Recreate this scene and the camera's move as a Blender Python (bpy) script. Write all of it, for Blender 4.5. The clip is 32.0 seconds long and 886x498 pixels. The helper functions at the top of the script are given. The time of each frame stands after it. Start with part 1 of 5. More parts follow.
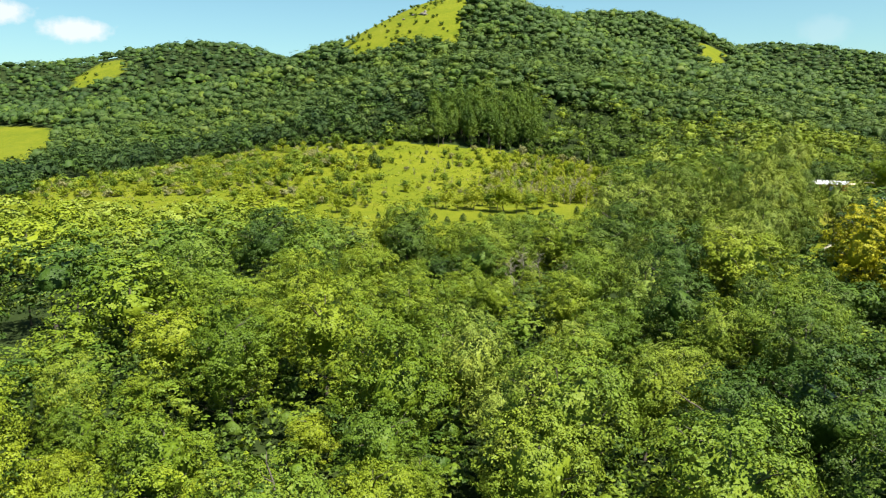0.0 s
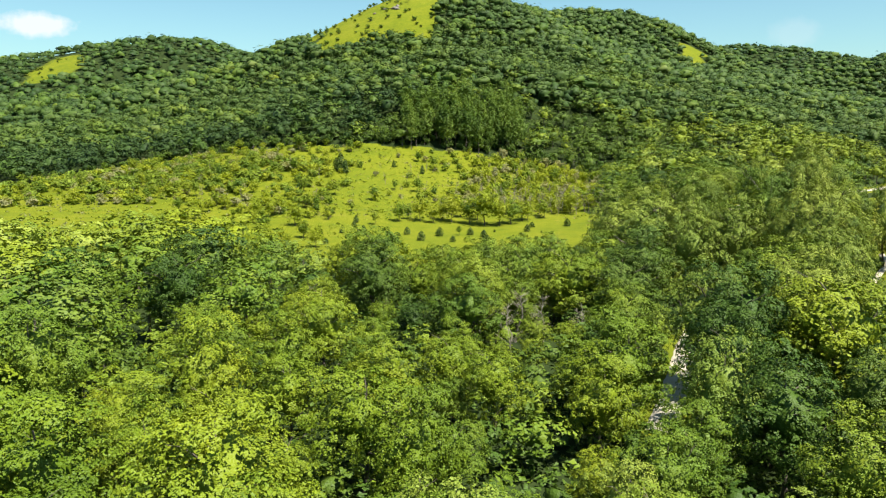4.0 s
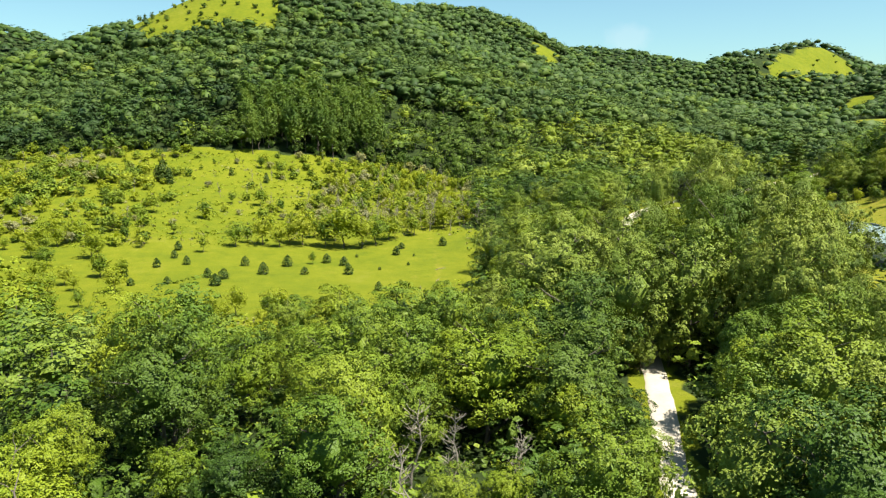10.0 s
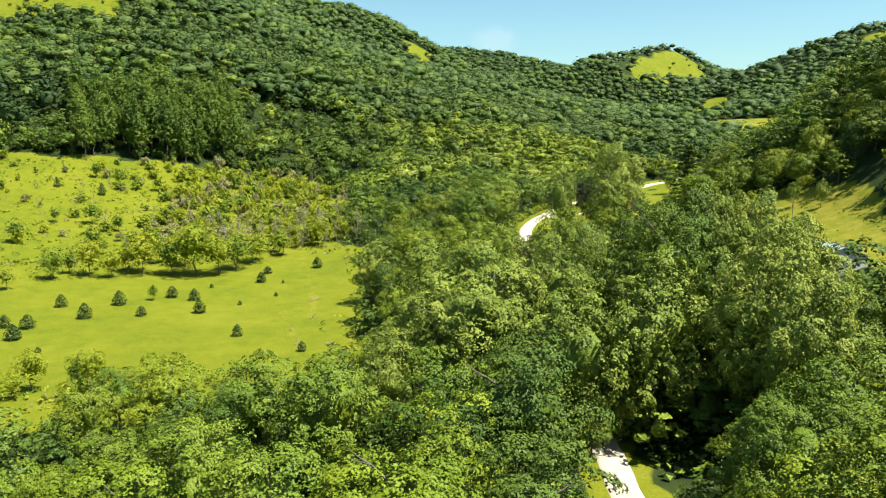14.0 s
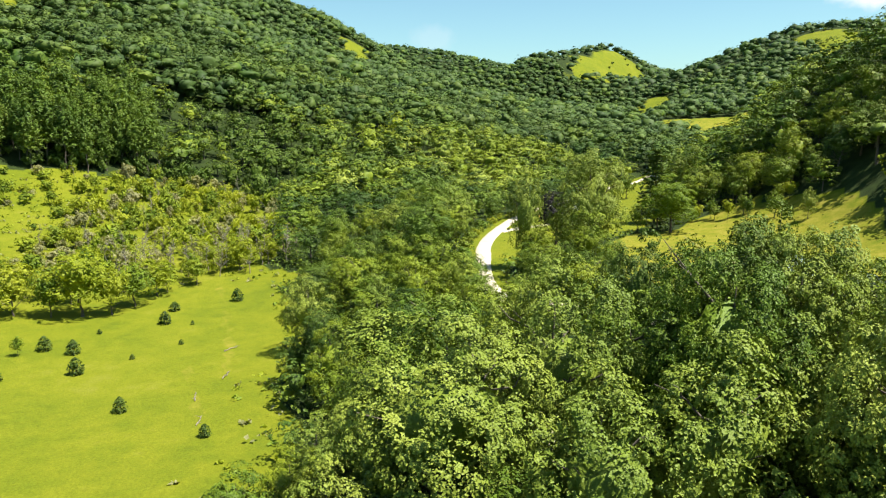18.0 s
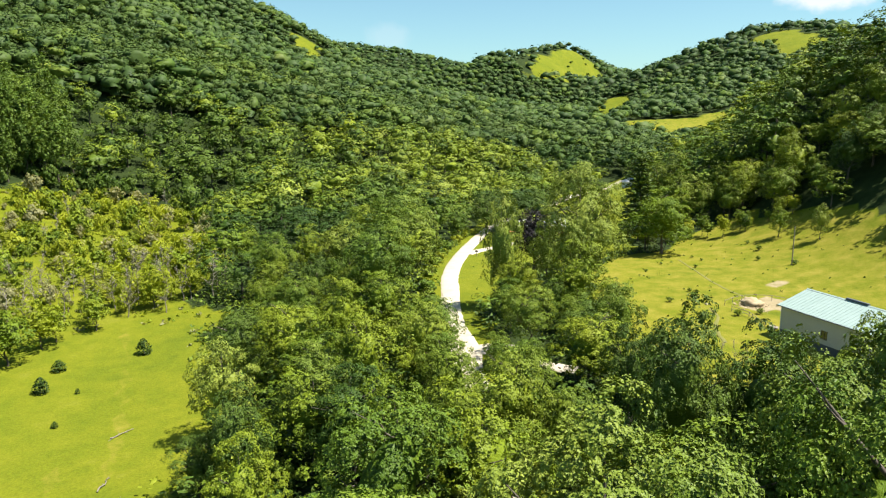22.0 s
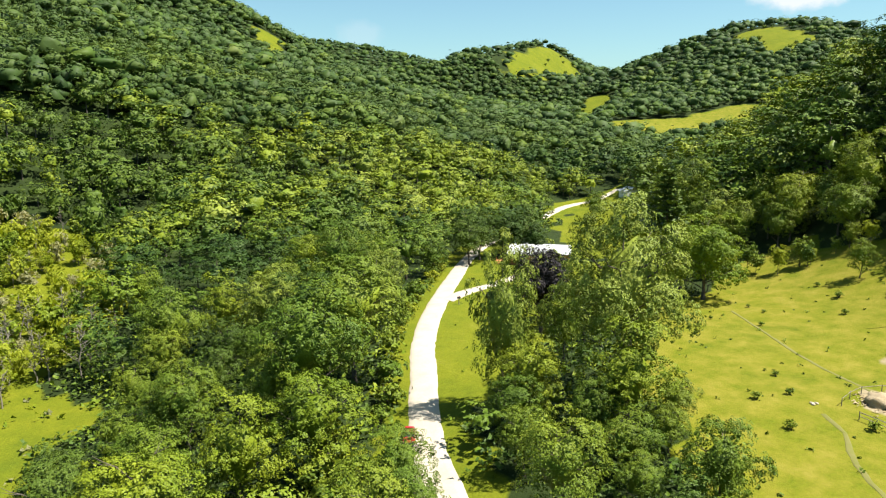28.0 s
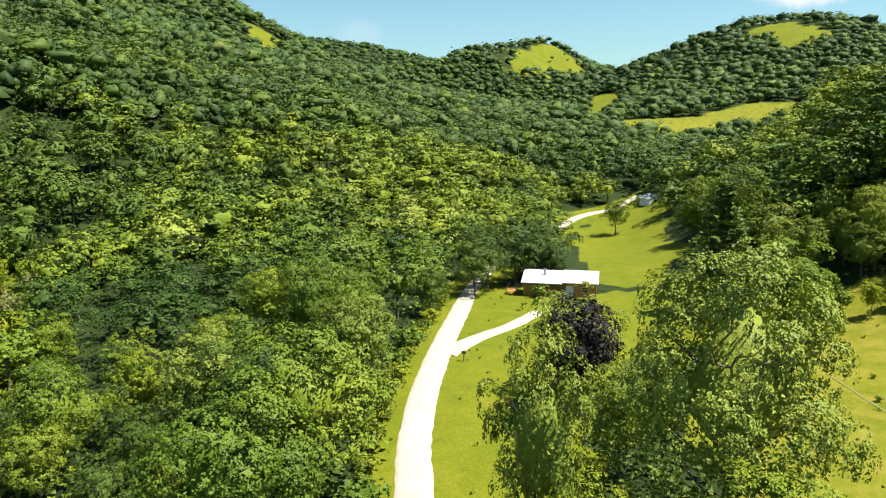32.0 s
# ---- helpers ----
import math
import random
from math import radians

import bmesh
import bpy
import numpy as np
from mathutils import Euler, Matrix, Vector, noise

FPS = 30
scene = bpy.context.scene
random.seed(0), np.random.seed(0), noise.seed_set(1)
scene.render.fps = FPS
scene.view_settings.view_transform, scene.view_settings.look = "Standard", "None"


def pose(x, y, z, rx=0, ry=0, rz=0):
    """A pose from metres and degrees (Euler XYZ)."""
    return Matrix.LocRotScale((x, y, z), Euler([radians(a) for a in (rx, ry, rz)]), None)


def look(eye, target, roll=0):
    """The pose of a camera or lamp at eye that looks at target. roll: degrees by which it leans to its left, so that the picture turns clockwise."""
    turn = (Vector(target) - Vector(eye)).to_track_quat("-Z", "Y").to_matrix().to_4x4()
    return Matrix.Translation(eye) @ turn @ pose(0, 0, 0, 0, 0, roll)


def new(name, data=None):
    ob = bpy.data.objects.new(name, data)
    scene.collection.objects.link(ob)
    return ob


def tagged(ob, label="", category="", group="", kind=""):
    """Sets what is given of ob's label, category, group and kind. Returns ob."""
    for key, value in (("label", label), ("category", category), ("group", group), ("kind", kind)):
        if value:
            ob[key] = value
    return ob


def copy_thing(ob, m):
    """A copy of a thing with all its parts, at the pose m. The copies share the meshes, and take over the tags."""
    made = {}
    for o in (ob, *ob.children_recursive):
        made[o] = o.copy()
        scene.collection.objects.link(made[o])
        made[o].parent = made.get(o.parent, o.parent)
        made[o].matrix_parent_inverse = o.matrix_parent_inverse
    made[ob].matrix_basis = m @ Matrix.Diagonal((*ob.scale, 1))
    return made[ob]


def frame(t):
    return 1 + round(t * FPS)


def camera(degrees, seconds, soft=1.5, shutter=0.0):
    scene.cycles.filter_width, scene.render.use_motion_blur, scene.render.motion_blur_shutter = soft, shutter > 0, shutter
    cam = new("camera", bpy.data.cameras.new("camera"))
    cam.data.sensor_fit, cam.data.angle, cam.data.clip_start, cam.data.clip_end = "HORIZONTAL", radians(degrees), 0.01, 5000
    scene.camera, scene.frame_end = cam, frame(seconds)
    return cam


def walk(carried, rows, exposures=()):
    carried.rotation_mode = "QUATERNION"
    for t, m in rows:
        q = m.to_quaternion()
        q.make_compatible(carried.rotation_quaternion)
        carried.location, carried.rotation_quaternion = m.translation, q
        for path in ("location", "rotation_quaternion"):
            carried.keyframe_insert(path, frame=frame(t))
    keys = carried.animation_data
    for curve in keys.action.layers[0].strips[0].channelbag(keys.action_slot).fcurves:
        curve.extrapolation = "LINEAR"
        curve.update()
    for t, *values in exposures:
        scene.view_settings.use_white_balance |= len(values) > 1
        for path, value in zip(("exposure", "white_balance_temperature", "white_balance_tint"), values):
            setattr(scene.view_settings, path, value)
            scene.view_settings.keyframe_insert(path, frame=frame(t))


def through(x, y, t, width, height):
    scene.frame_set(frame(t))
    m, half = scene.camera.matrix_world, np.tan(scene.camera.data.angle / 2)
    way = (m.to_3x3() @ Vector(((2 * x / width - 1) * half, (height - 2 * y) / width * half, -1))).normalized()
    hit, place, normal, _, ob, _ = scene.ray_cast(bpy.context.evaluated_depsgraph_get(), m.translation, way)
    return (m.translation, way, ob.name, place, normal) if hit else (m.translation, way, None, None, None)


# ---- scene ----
# Seconds, place of the camera, then heading (clockwise from north), tilt below level and roll in degrees.
PATH = [
    (0.0, 0.00, 0.00, 45.00, -0.000, 9.871, -0.290),
    (0.5, -0.04, 5.67, 45.06, 0.185, 9.853, -0.250),
    (1.0, -0.11, 11.32, 45.12, 0.356, 9.859, -0.171),
    (1.5, -0.18, 16.95, 45.16, 0.521, 9.857, -0.076),
    (2.0, -0.23, 22.57, 45.21, 0.789, 9.864, -0.011),
    (2.5, -0.24, 28.17, 45.28, 1.071, 9.874, 0.009),
    (3.0, -0.25, 33.74, 45.36, 1.388, 9.883, 0.023),
    (3.5, -0.26, 39.25, 45.44, 1.768, 9.882, 0.034),
    (5.5, 0.15, 59.66, 45.68, 4.043, 9.899, 0.082),
    (6.0, 0.37, 64.65, 45.69, 4.916, 9.902, 0.066),
    (6.5, 0.64, 69.63, 45.69, 6.029, 9.895, 0.041),
    (7.0, 0.97, 74.62, 45.69, 7.120, 9.896, 0.052),
    (7.5, 1.37, 79.59, 45.70, 8.012, 9.884, 0.081),
    (8.0, 1.83, 84.50, 45.71, 9.218, 9.894, 0.104),
    (8.5, 2.36, 89.36, 45.75, 10.616, 9.897, 0.062),
    (9.0, 2.95, 94.20, 45.84, 11.701, 9.891, 0.036),
    (9.5, 3.56, 99.03, 45.94, 12.649, 9.908, 0.046),
    (10.0, 4.25, 103.86, 46.04, 13.908, 9.926, 0.094),
    (10.5, 5.04, 108.67, 46.12, 15.179, 9.927, 0.092),
    (11.0, 5.94, 113.39, 46.15, 16.360, 9.941, 0.089),
    (11.5, 6.96, 118.08, 46.17, 17.491, 9.940, 0.108),
    (12.0, 8.04, 122.78, 46.19, 18.600, 9.957, 0.105),
    (12.5, 9.29, 127.56, 46.23, 20.174, 9.920, 0.152),
    (13.0, 10.61, 132.28, 46.24, 21.785, 9.900, 0.156),
    (13.5, 11.98, 136.91, 46.22, 23.142, 9.894, 0.104),
    (14.0, 13.41, 141.45, 46.17, 24.118, 9.878, 0.018),
    (14.5, 14.93, 145.99, 46.14, 24.853, 9.873, -0.022),
    (16.5, 21.52, 163.77, 46.56, 27.682, 9.908, 0.048),
    (17.0, 23.46, 167.99, 46.83, 27.989, 9.927, 0.037),
    (17.5, 25.47, 172.17, 47.13, 28.420, 9.933, -0.016),
    (18.0, 27.50, 176.28, 47.43, 28.970, 9.944, -0.074),
    (18.5, 29.56, 180.34, 47.73, 29.545, 9.960, -0.093),
    (19.0, 31.72, 184.38, 48.02, 30.233, 9.949, -0.084),
    (19.5, 33.93, 188.42, 48.28, 31.206, 9.965, -0.094),
    (20.0, 36.23, 192.50, 48.54, 31.872, 9.957, -0.094),
    (20.5, 38.56, 196.63, 48.78, 32.140, 9.966, -0.093),
    (21.0, 40.90, 200.83, 49.03, 32.308, 9.995, -0.086),
    (21.5, 43.27, 205.11, 49.30, 32.368, 10.016, -0.051),
    (22.0, 45.68, 209.42, 49.60, 32.428, 10.038, 0.004),
    (22.5, 48.13, 213.69, 49.94, 32.649, 10.021, 0.042),
    (23.0, 50.58, 217.88, 50.28, 32.966, 10.041, 0.076),
    (23.5, 53.06, 222.03, 50.55, 33.220, 10.071, 0.139),
    (24.0, 55.63, 226.15, 50.74, 33.434, 10.103, 0.173),
    (24.5, 58.25, 230.26, 50.88, 34.144, 10.118, 0.161),
    (25.0, 60.88, 234.37, 50.99, 34.664, 10.129, 0.121),
    (25.5, 63.58, 238.45, 51.05, 34.685, 10.119, 0.081),
    (27.5, 75.43, 255.07, 50.51, 34.591, 10.103, 0.050),
    (28.0, 78.42, 259.29, 50.49, 34.534, 10.092, 0.042),
    (28.5, 81.40, 263.52, 50.52, 34.506, 10.106, 0.027),
    (29.0, 84.39, 267.77, 50.58, 34.488, 10.133, -0.022),
    (29.5, 87.37, 272.00, 50.65, 34.464, 10.132, -0.067),
    (30.0, 90.31, 276.16, 50.71, 34.444, 10.141, -0.104),
    (30.5, 93.23, 280.26, 50.76, 34.423, 10.153, -0.159),
    (31.0, 96.14, 284.35, 50.80, 34.414, 10.139, -0.176),
    (31.5, 99.00, 288.50, 50.84, 34.425, 10.149, -0.159),
    (32.0, 101.83, 292.74, 50.88, 34.402, 10.133, -0.130),
]
cam = camera(63.89, 32.0, 1.2)
walk(cam, [(t, pose(x, y, z, 90 - tilt, 0, -head) @ pose(0, 0, 0, 0, 0, roll)) for t, x, y, z, head, tilt, roll in PATH],
     exposures=[(0.0, 1.26, 6500, 8), (8.0, 1.33, 6500, 9), (16.0, 1.38, 6500, 10), (24.0, 1.3, 6500, 11), (32.0, 1.26, 6500, 12)])

# ---------------- world, sun, exposure ----------------
world = bpy.data.worlds.new("world")
scene.world = world
world.use_nodes = True
wn = world.node_tree.nodes
sky = wn.new("ShaderNodeTexSky")
sky.sky_type = "NISHITA"
sky.sun_disc = False
sky.sun_elevation = radians(63)
sky.sun_rotation = radians(135)
sky.altitude = 250
sky.air_density = 1.0
sky.dust_density = 1.0
sky.ozone_density = 1.6
wn["Background"].inputs[1].default_value = 0.065
hue = wn.new("ShaderNodeMix")
hue.data_type, hue.blend_type = "RGBA", "MULTIPLY"
hue.inputs[0].default_value = 1.0
hue.inputs[7].default_value = (0.83, 1.07, 0.99, 1)
world.node_tree.links.new(sky.outputs[0], hue.inputs[6])
world.node_tree.links.new(hue.outputs[2], wn["Background"].inputs[0])
sun = new("sun", bpy.data.lights.new("sun", "SUN"))
sun.data.energy = 5.0
sun.data.angle = radians(0.5)
sun.data.color = (1.0, 0.955, 0.87)
sun.matrix_world = look((0.321 * 300, -0.321 * 300, 0.891 * 300), (0, 0, 0))


# ---------------- materials ----------------
def material(name):
    m = bpy.data.materials.new(name)
    m.use_nodes = True
    t = m.node_tree
    return m, t.nodes, t.links, t.nodes["Principled BSDF"]


def noise_node(nodes, links, scale, detail=4.0, rough=0.6, vec=None):
    n = nodes.new("ShaderNodeTexNoise")
    n.inputs["Scale"].default_value = scale
    n.inputs["Detail"].default_value = detail
    n.inputs["Roughness"].default_value = rough
    if vec:
        links.new(vec, n.inputs["Vector"])
    return n


def ramp_node(nodes, links, fac, stops):
    r = nodes.new("ShaderNodeValToRGB")
    el = r.color_ramp.elements
    while len(el) < len(stops):
        el.new(0.5)
    for e, (p, c) in zip(el, stops):
        e.position = p
        e.color = (*c, 1)
    links.new(fac, r.inputs[0])
    return r


def mix_node(nodes, links, fac, a, b, mode="MIX"):
    m = nodes.new("ShaderNodeMix")
    m.data_type = "RGBA"
    m.blend_type = mode
    for sock, v in ((m.inputs[0], fac), (m.inputs[6], a), (m.inputs[7], b)):
        if isinstance(v, (int, float)):
            sock.default_value = v
        elif isinstance(v, tuple):
            sock.default_value = (*v, 1)
        else:
            links.new(v, sock)
    return m.outputs[2]


def math_node(nodes, links, op, a, b):
    m = nodes.new("ShaderNodeMath")
    m.operation = op
    m.use_clamp = True
    for sock, v in ((m.inputs[0], a), (m.inputs[1], b)):
        if isinstance(v, (int, float)):
            sock.default_value = v
        else:
            links.new(v, sock)
    return m.outputs[0]


def place_vec(nodes):
    return nodes.new("ShaderNodeNewGeometry").outputs["Position"]


def leaf_material(name, dark, mid, light, through=0.035, rough=0.45, spread=1.0, relief=0.25, bough_share=0.35):
    """Foliage: hue varies from tree to tree, from bough to bough and from leaf to leaf; light passes through the leaves."""
    m, nd, lk, bsdf = material(name)
    geo = nd.new("ShaderNodeNewGeometry")
    info = nd.new("ShaderNodeObjectInfo")
    big = noise_node(nd, lk, 0.075, 2.0, 0.5, geo.outputs["Position"])
    bough = noise_node(nd, lk, 0.45, 2.0, 0.5, geo.outputs["Position"])
    a = nd.new("ShaderNodeMath")
    a.operation = "MULTIPLY_ADD"
    lk.new(geo.outputs["Random Per Island"], a.inputs[0])
    a.inputs[1].default_value = 0.09 * spread
    lk.new(big.outputs[0], a.inputs[2])
    b = nd.new("ShaderNodeMath")
    b.operation = "MULTIPLY_ADD"
    lk.new(info.outputs["Random"], b.inputs[0])
    b.inputs[1].default_value = 0.44 * spread
    lk.new(a.outputs[0], b.inputs[2])
    c = nd.new("ShaderNodeMath")
    c.operation = "MULTIPLY_ADD"
    lk.new(bough.outputs[0], c.inputs[0])
    c.inputs[1].default_value = bough_share * spread
    lk.new(b.outputs[0], c.inputs[2])
    own = nd.new("ShaderNodeAttribute")
    own.attribute_name = "vary"
    d = nd.new("ShaderNodeMath")
    d.operation = "MULTIPLY_ADD"
    lk.new(own.outputs["Fac"], d.inputs[0])
    d.inputs[1].default_value = 0.45 * spread
    lk.new(c.outputs[0], d.inputs[2])
    fine = noise_node(nd, lk, 1.7, 3.0, 0.65, geo.outputs["Position"])
    bu = nd.new("ShaderNodeBump")
    bu.inputs["Strength"].default_value = 1.0
    bu.inputs["Distance"].default_value = relief
    lk.new(fine.outputs[0], bu.inputs["Height"])
    lk.new(bu.outputs[0], bsdf.inputs["Normal"])
    r = ramp_node(nd, lk, math_node(nd, lk, "SUBTRACT", d.outputs[0], 0.37), [(0.1, dark), (0.42, mid), (0.85, light)])
    lk.new(r.outputs[0], bsdf.inputs["Base Color"])
    bsdf.inputs["Roughness"].default_value = rough
    bsdf.inputs["Specular IOR Level"].default_value = 0.15
    tr = nd.new("ShaderNodeBsdfTranslucent")
    lk.new(mix_node(nd, lk, 1.0, r.outputs[0], (1.35, 1.35, 0.5), "MULTIPLY"), tr.inputs[0])
    mx = nd.new("ShaderNodeMixShader")
    mx.inputs[0].default_value = through
    lk.new(bsdf.outputs[0], mx.inputs[1])
    lk.new(tr.outputs[0], mx.inputs[2])
    lk.new(mx.outputs[0], nd["Material Output"].inputs[0])
    return m


LEAF_MID = leaf_material("leaf_mid_green", (0.0381, 0.0755, 0.0078), (0.0846, 0.1366, 0.0119), (0.1636, 0.2063, 0.0158))
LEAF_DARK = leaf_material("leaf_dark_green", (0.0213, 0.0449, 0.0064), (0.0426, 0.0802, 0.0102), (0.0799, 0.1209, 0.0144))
LEAF_LIGHT = leaf_material("leaf_yellow_green", (0.0498, 0.0879, 0.0066), (0.1045, 0.1549, 0.0095), (0.1841, 0.2220, 0.0125))
LEAF_GREY = leaf_material("leaf_grey_green", (0.0545, 0.0921, 0.0119), (0.1187, 0.1666, 0.0202), (0.2100, 0.2490, 0.0327))
LEAF_PURPLE = leaf_material("leaf_purple", (0.0095, 0.0085, 0.0095), (0.0185, 0.0158, 0.0169), (0.0317, 0.0264, 0.0254), 0.15)
LEAF_POPLAR = leaf_material("leaf_poplar", (0.062, 0.112, 0.018), (0.112, 0.172, 0.026), (0.175, 0.235, 0.034), 0.2, spread=0.6)
LEAF_MAPLE = leaf_material("leaf_maple", (0.075, 0.130, 0.009), (0.148, 0.208, 0.013), (0.225, 0.270, 0.017), 0.12, spread=0.7)
LEAF_YELLOW = leaf_material("leaf_yellow", (0.1584, 0.1551, 0.0053), (0.2508, 0.2376, 0.0066), (0.3300, 0.3036, 0.0092))
LEAF_NEEDLE = leaf_material("needle_green", (0.0198, 0.0409, 0.0066), (0.0396, 0.0713, 0.0099), (0.0726, 0.1043, 0.0132), 0.12)
LEAF_PINE = leaf_material("needle_mid_green", (0.0264, 0.0502, 0.0092), (0.0528, 0.0898, 0.0145), (0.0924, 0.1320, 0.0198), 0.1)
LEAF_SHRUB = leaf_material("leaf_shrub", (0.115, 0.158, 0.010), (0.200, 0.242, 0.014), (0.280, 0.305, 0.024), 0.3)
LEAF_GREYSHRUB = leaf_material("leaf_grey_shrub", (0.150, 0.155, 0.060), (0.215, 0.215, 0.090), (0.280, 0.265, 0.125), 0.3)

# Darker, bluer leaf tones: self-shade the coarse far crowns lack is put into the colour.
FAR_SHADED_LEAVES = [leaf_material("far_" + name, *tones3, 0.07, 0.6, 1.0, 0.02, 0.12) for name, tones3 in (
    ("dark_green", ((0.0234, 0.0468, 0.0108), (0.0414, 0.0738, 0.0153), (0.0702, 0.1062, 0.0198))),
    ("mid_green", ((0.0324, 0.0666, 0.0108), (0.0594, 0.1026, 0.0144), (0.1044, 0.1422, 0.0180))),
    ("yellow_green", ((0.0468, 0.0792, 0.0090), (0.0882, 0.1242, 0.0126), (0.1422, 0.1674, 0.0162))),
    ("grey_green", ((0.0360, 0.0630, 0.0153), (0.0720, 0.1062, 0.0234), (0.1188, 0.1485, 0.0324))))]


def bark_material(name, a, b):
    m, nd, lk, bsdf = material(name)
    tc = nd.new("ShaderNodeTexCoord")
    mp = nd.new("ShaderNodeMapping")
    mp.inputs["Scale"].default_value = (5, 5, 0.8)
    lk.new(tc.outputs["Object"], mp.inputs[0])
    n = noise_node(nd, lk, 1.6, 5, 0.7, mp.outputs[0])
    lk.new(ramp_node(nd, lk, n.outputs[0], [(0.3, a), (0.7, b)]).outputs[0], bsdf.inputs["Base Color"])
    bsdf.inputs["Roughness"].default_value = 0.9
    bu = nd.new("ShaderNodeBump")
    bu.inputs["Strength"].default_value = 0.6
    bu.inputs["Distance"].default_value = 0.05
    lk.new(n.outputs[0], bu.inputs["Height"])
    lk.new(bu.outputs[0], bsdf.inputs["Normal"])
    return m


BARK = bark_material("bark", (0.040, 0.032, 0.024), (0.128, 0.104, 0.080))
DEADWOOD = bark_material("dead_wood", (0.122, 0.104, 0.076), (0.245, 0.216, 0.169))


def surface_material(name, stops, scale, rough=0.8, metal=0.0, bump=0.3, fine=6.0, spec=0.4):
    """A plain surface with stains at a large and grain at a fine scale."""
    m, nd, lk, bsdf = material(name)
    tc = nd.new("ShaderNodeTexCoord").outputs["Object"]
    big = noise_node(nd, lk, scale, 4, 0.6, tc)
    small = noise_node(nd, lk, scale * fine, 4, 0.7, tc)
    v = mix_node(nd, lk, 0.4, big.outputs[0], small.outputs[0])
    lk.new(ramp_node(nd, lk, v, stops).outputs[0], bsdf.inputs["Base Color"])
    bsdf.inputs["Roughness"].default_value = rough
    bsdf.inputs["Metallic"].default_value = metal
    bsdf.inputs["Specular IOR Level"].default_value = spec
    bu = nd.new("ShaderNodeBump")
    bu.inputs["Strength"].default_value = bump
    bu.inputs["Distance"].default_value = 0.03
    lk.new(small.outputs[0], bu.inputs["Height"])
    lk.new(bu.outputs[0], bsdf.inputs["Normal"])
    return m


GRAVEL = surface_material("gravel", [(0.25, (0.3128, 0.2673, 0.1980)), (0.5, (0.4066, 0.3555, 0.2693)), (0.75, (0.4766, 0.4248, 0.3370))], 0.25, 0.95, 0, 0.5, 12)
ROOF_GREEN = surface_material("pale_green_metal", [(0.3, (0.215, 0.285, 0.260)), (0.7, (0.265, 0.335, 0.310))], 0.3, 0.75, 0.0, 0.05, 6.0, 0.2)
ROOF_WHITE = surface_material("white_metal", [(0.3, (0.4335, 0.4395, 0.4462)), (0.7, (0.5100, 0.5100, 0.5100))], 0.3, 0.4, 0.0, 0.05)
WALL_GREY = surface_material("grey_siding", [(0.3, (0.375, 0.375, 0.390)), (0.7, (0.435, 0.435, 0.450))], 0.4, 0.55, 0, 0.05)
WALL_DARK = surface_material("dark_siding", [(0.3, (0.06, 0.07, 0.09)), (0.7, (0.09, 0.10, 0.12))], 0.4, 0.6, 0, 0.05)
WALL_WHITE = surface_material("white_siding", [(0.3, (0.595, 0.595, 0.578)), (0.7, (0.697, 0.697, 0.680))], 0.6, 0.6, 0, 0.05)
WOOD_ORANGE = surface_material("stained_wood", [(0.3, (0.330, 0.143, 0.041)), (0.7, (0.435, 0.203, 0.068))], 0.8, 0.7, 0, 0.2)
WOOD_BROWN = surface_material("brown_wood", [(0.3, (0.12, 0.06, 0.03)), (0.7, (0.20, 0.10, 0.05))], 0.8, 0.7, 0, 0.2)
WOOD_GREY = surface_material("weathered_wood", [(0.3, (0.140, 0.119, 0.098)), (0.7, (0.252, 0.224, 0.189))], 2.0, 0.85, 0, 0.3)
CAR_RED = surface_material("red_paint", [(0.3, (0.336, 0.010, 0.016)), (0.7, (0.400, 0.014, 0.024))], 1.0, 0.25, 0, 0.0)
BLACK = surface_material("black_rubber", [(0.3, (0.02, 0.02, 0.02)), (0.7, (0.035, 0.035, 0.035))], 3.0, 0.7, 0, 0.1)
GLASS_DARK = surface_material("dark_glass", [(0.3, (0.02, 0.025, 0.03)), (0.7, (0.03, 0.035, 0.04))], 1.0, 0.08, 0, 0.0, 6, 0.8)
METAL = surface_material("galvanised_steel", [(0.3, (0.35, 0.35, 0.35)), (0.7, (0.55, 0.55, 0.55))], 3.0, 0.4, 0.9, 0.05)
ROCK = surface_material("limestone", [(0.3, (0.090, 0.079, 0.064)), (0.7, (0.210, 0.188, 0.158))], 0.3, 0.9, 0, 0.8)
HAY = surface_material("straw", [(0.3, (0.245, 0.180, 0.094)), (0.7, (0.418, 0.338, 0.216))], 1.2, 0.95, 0, 0.8)


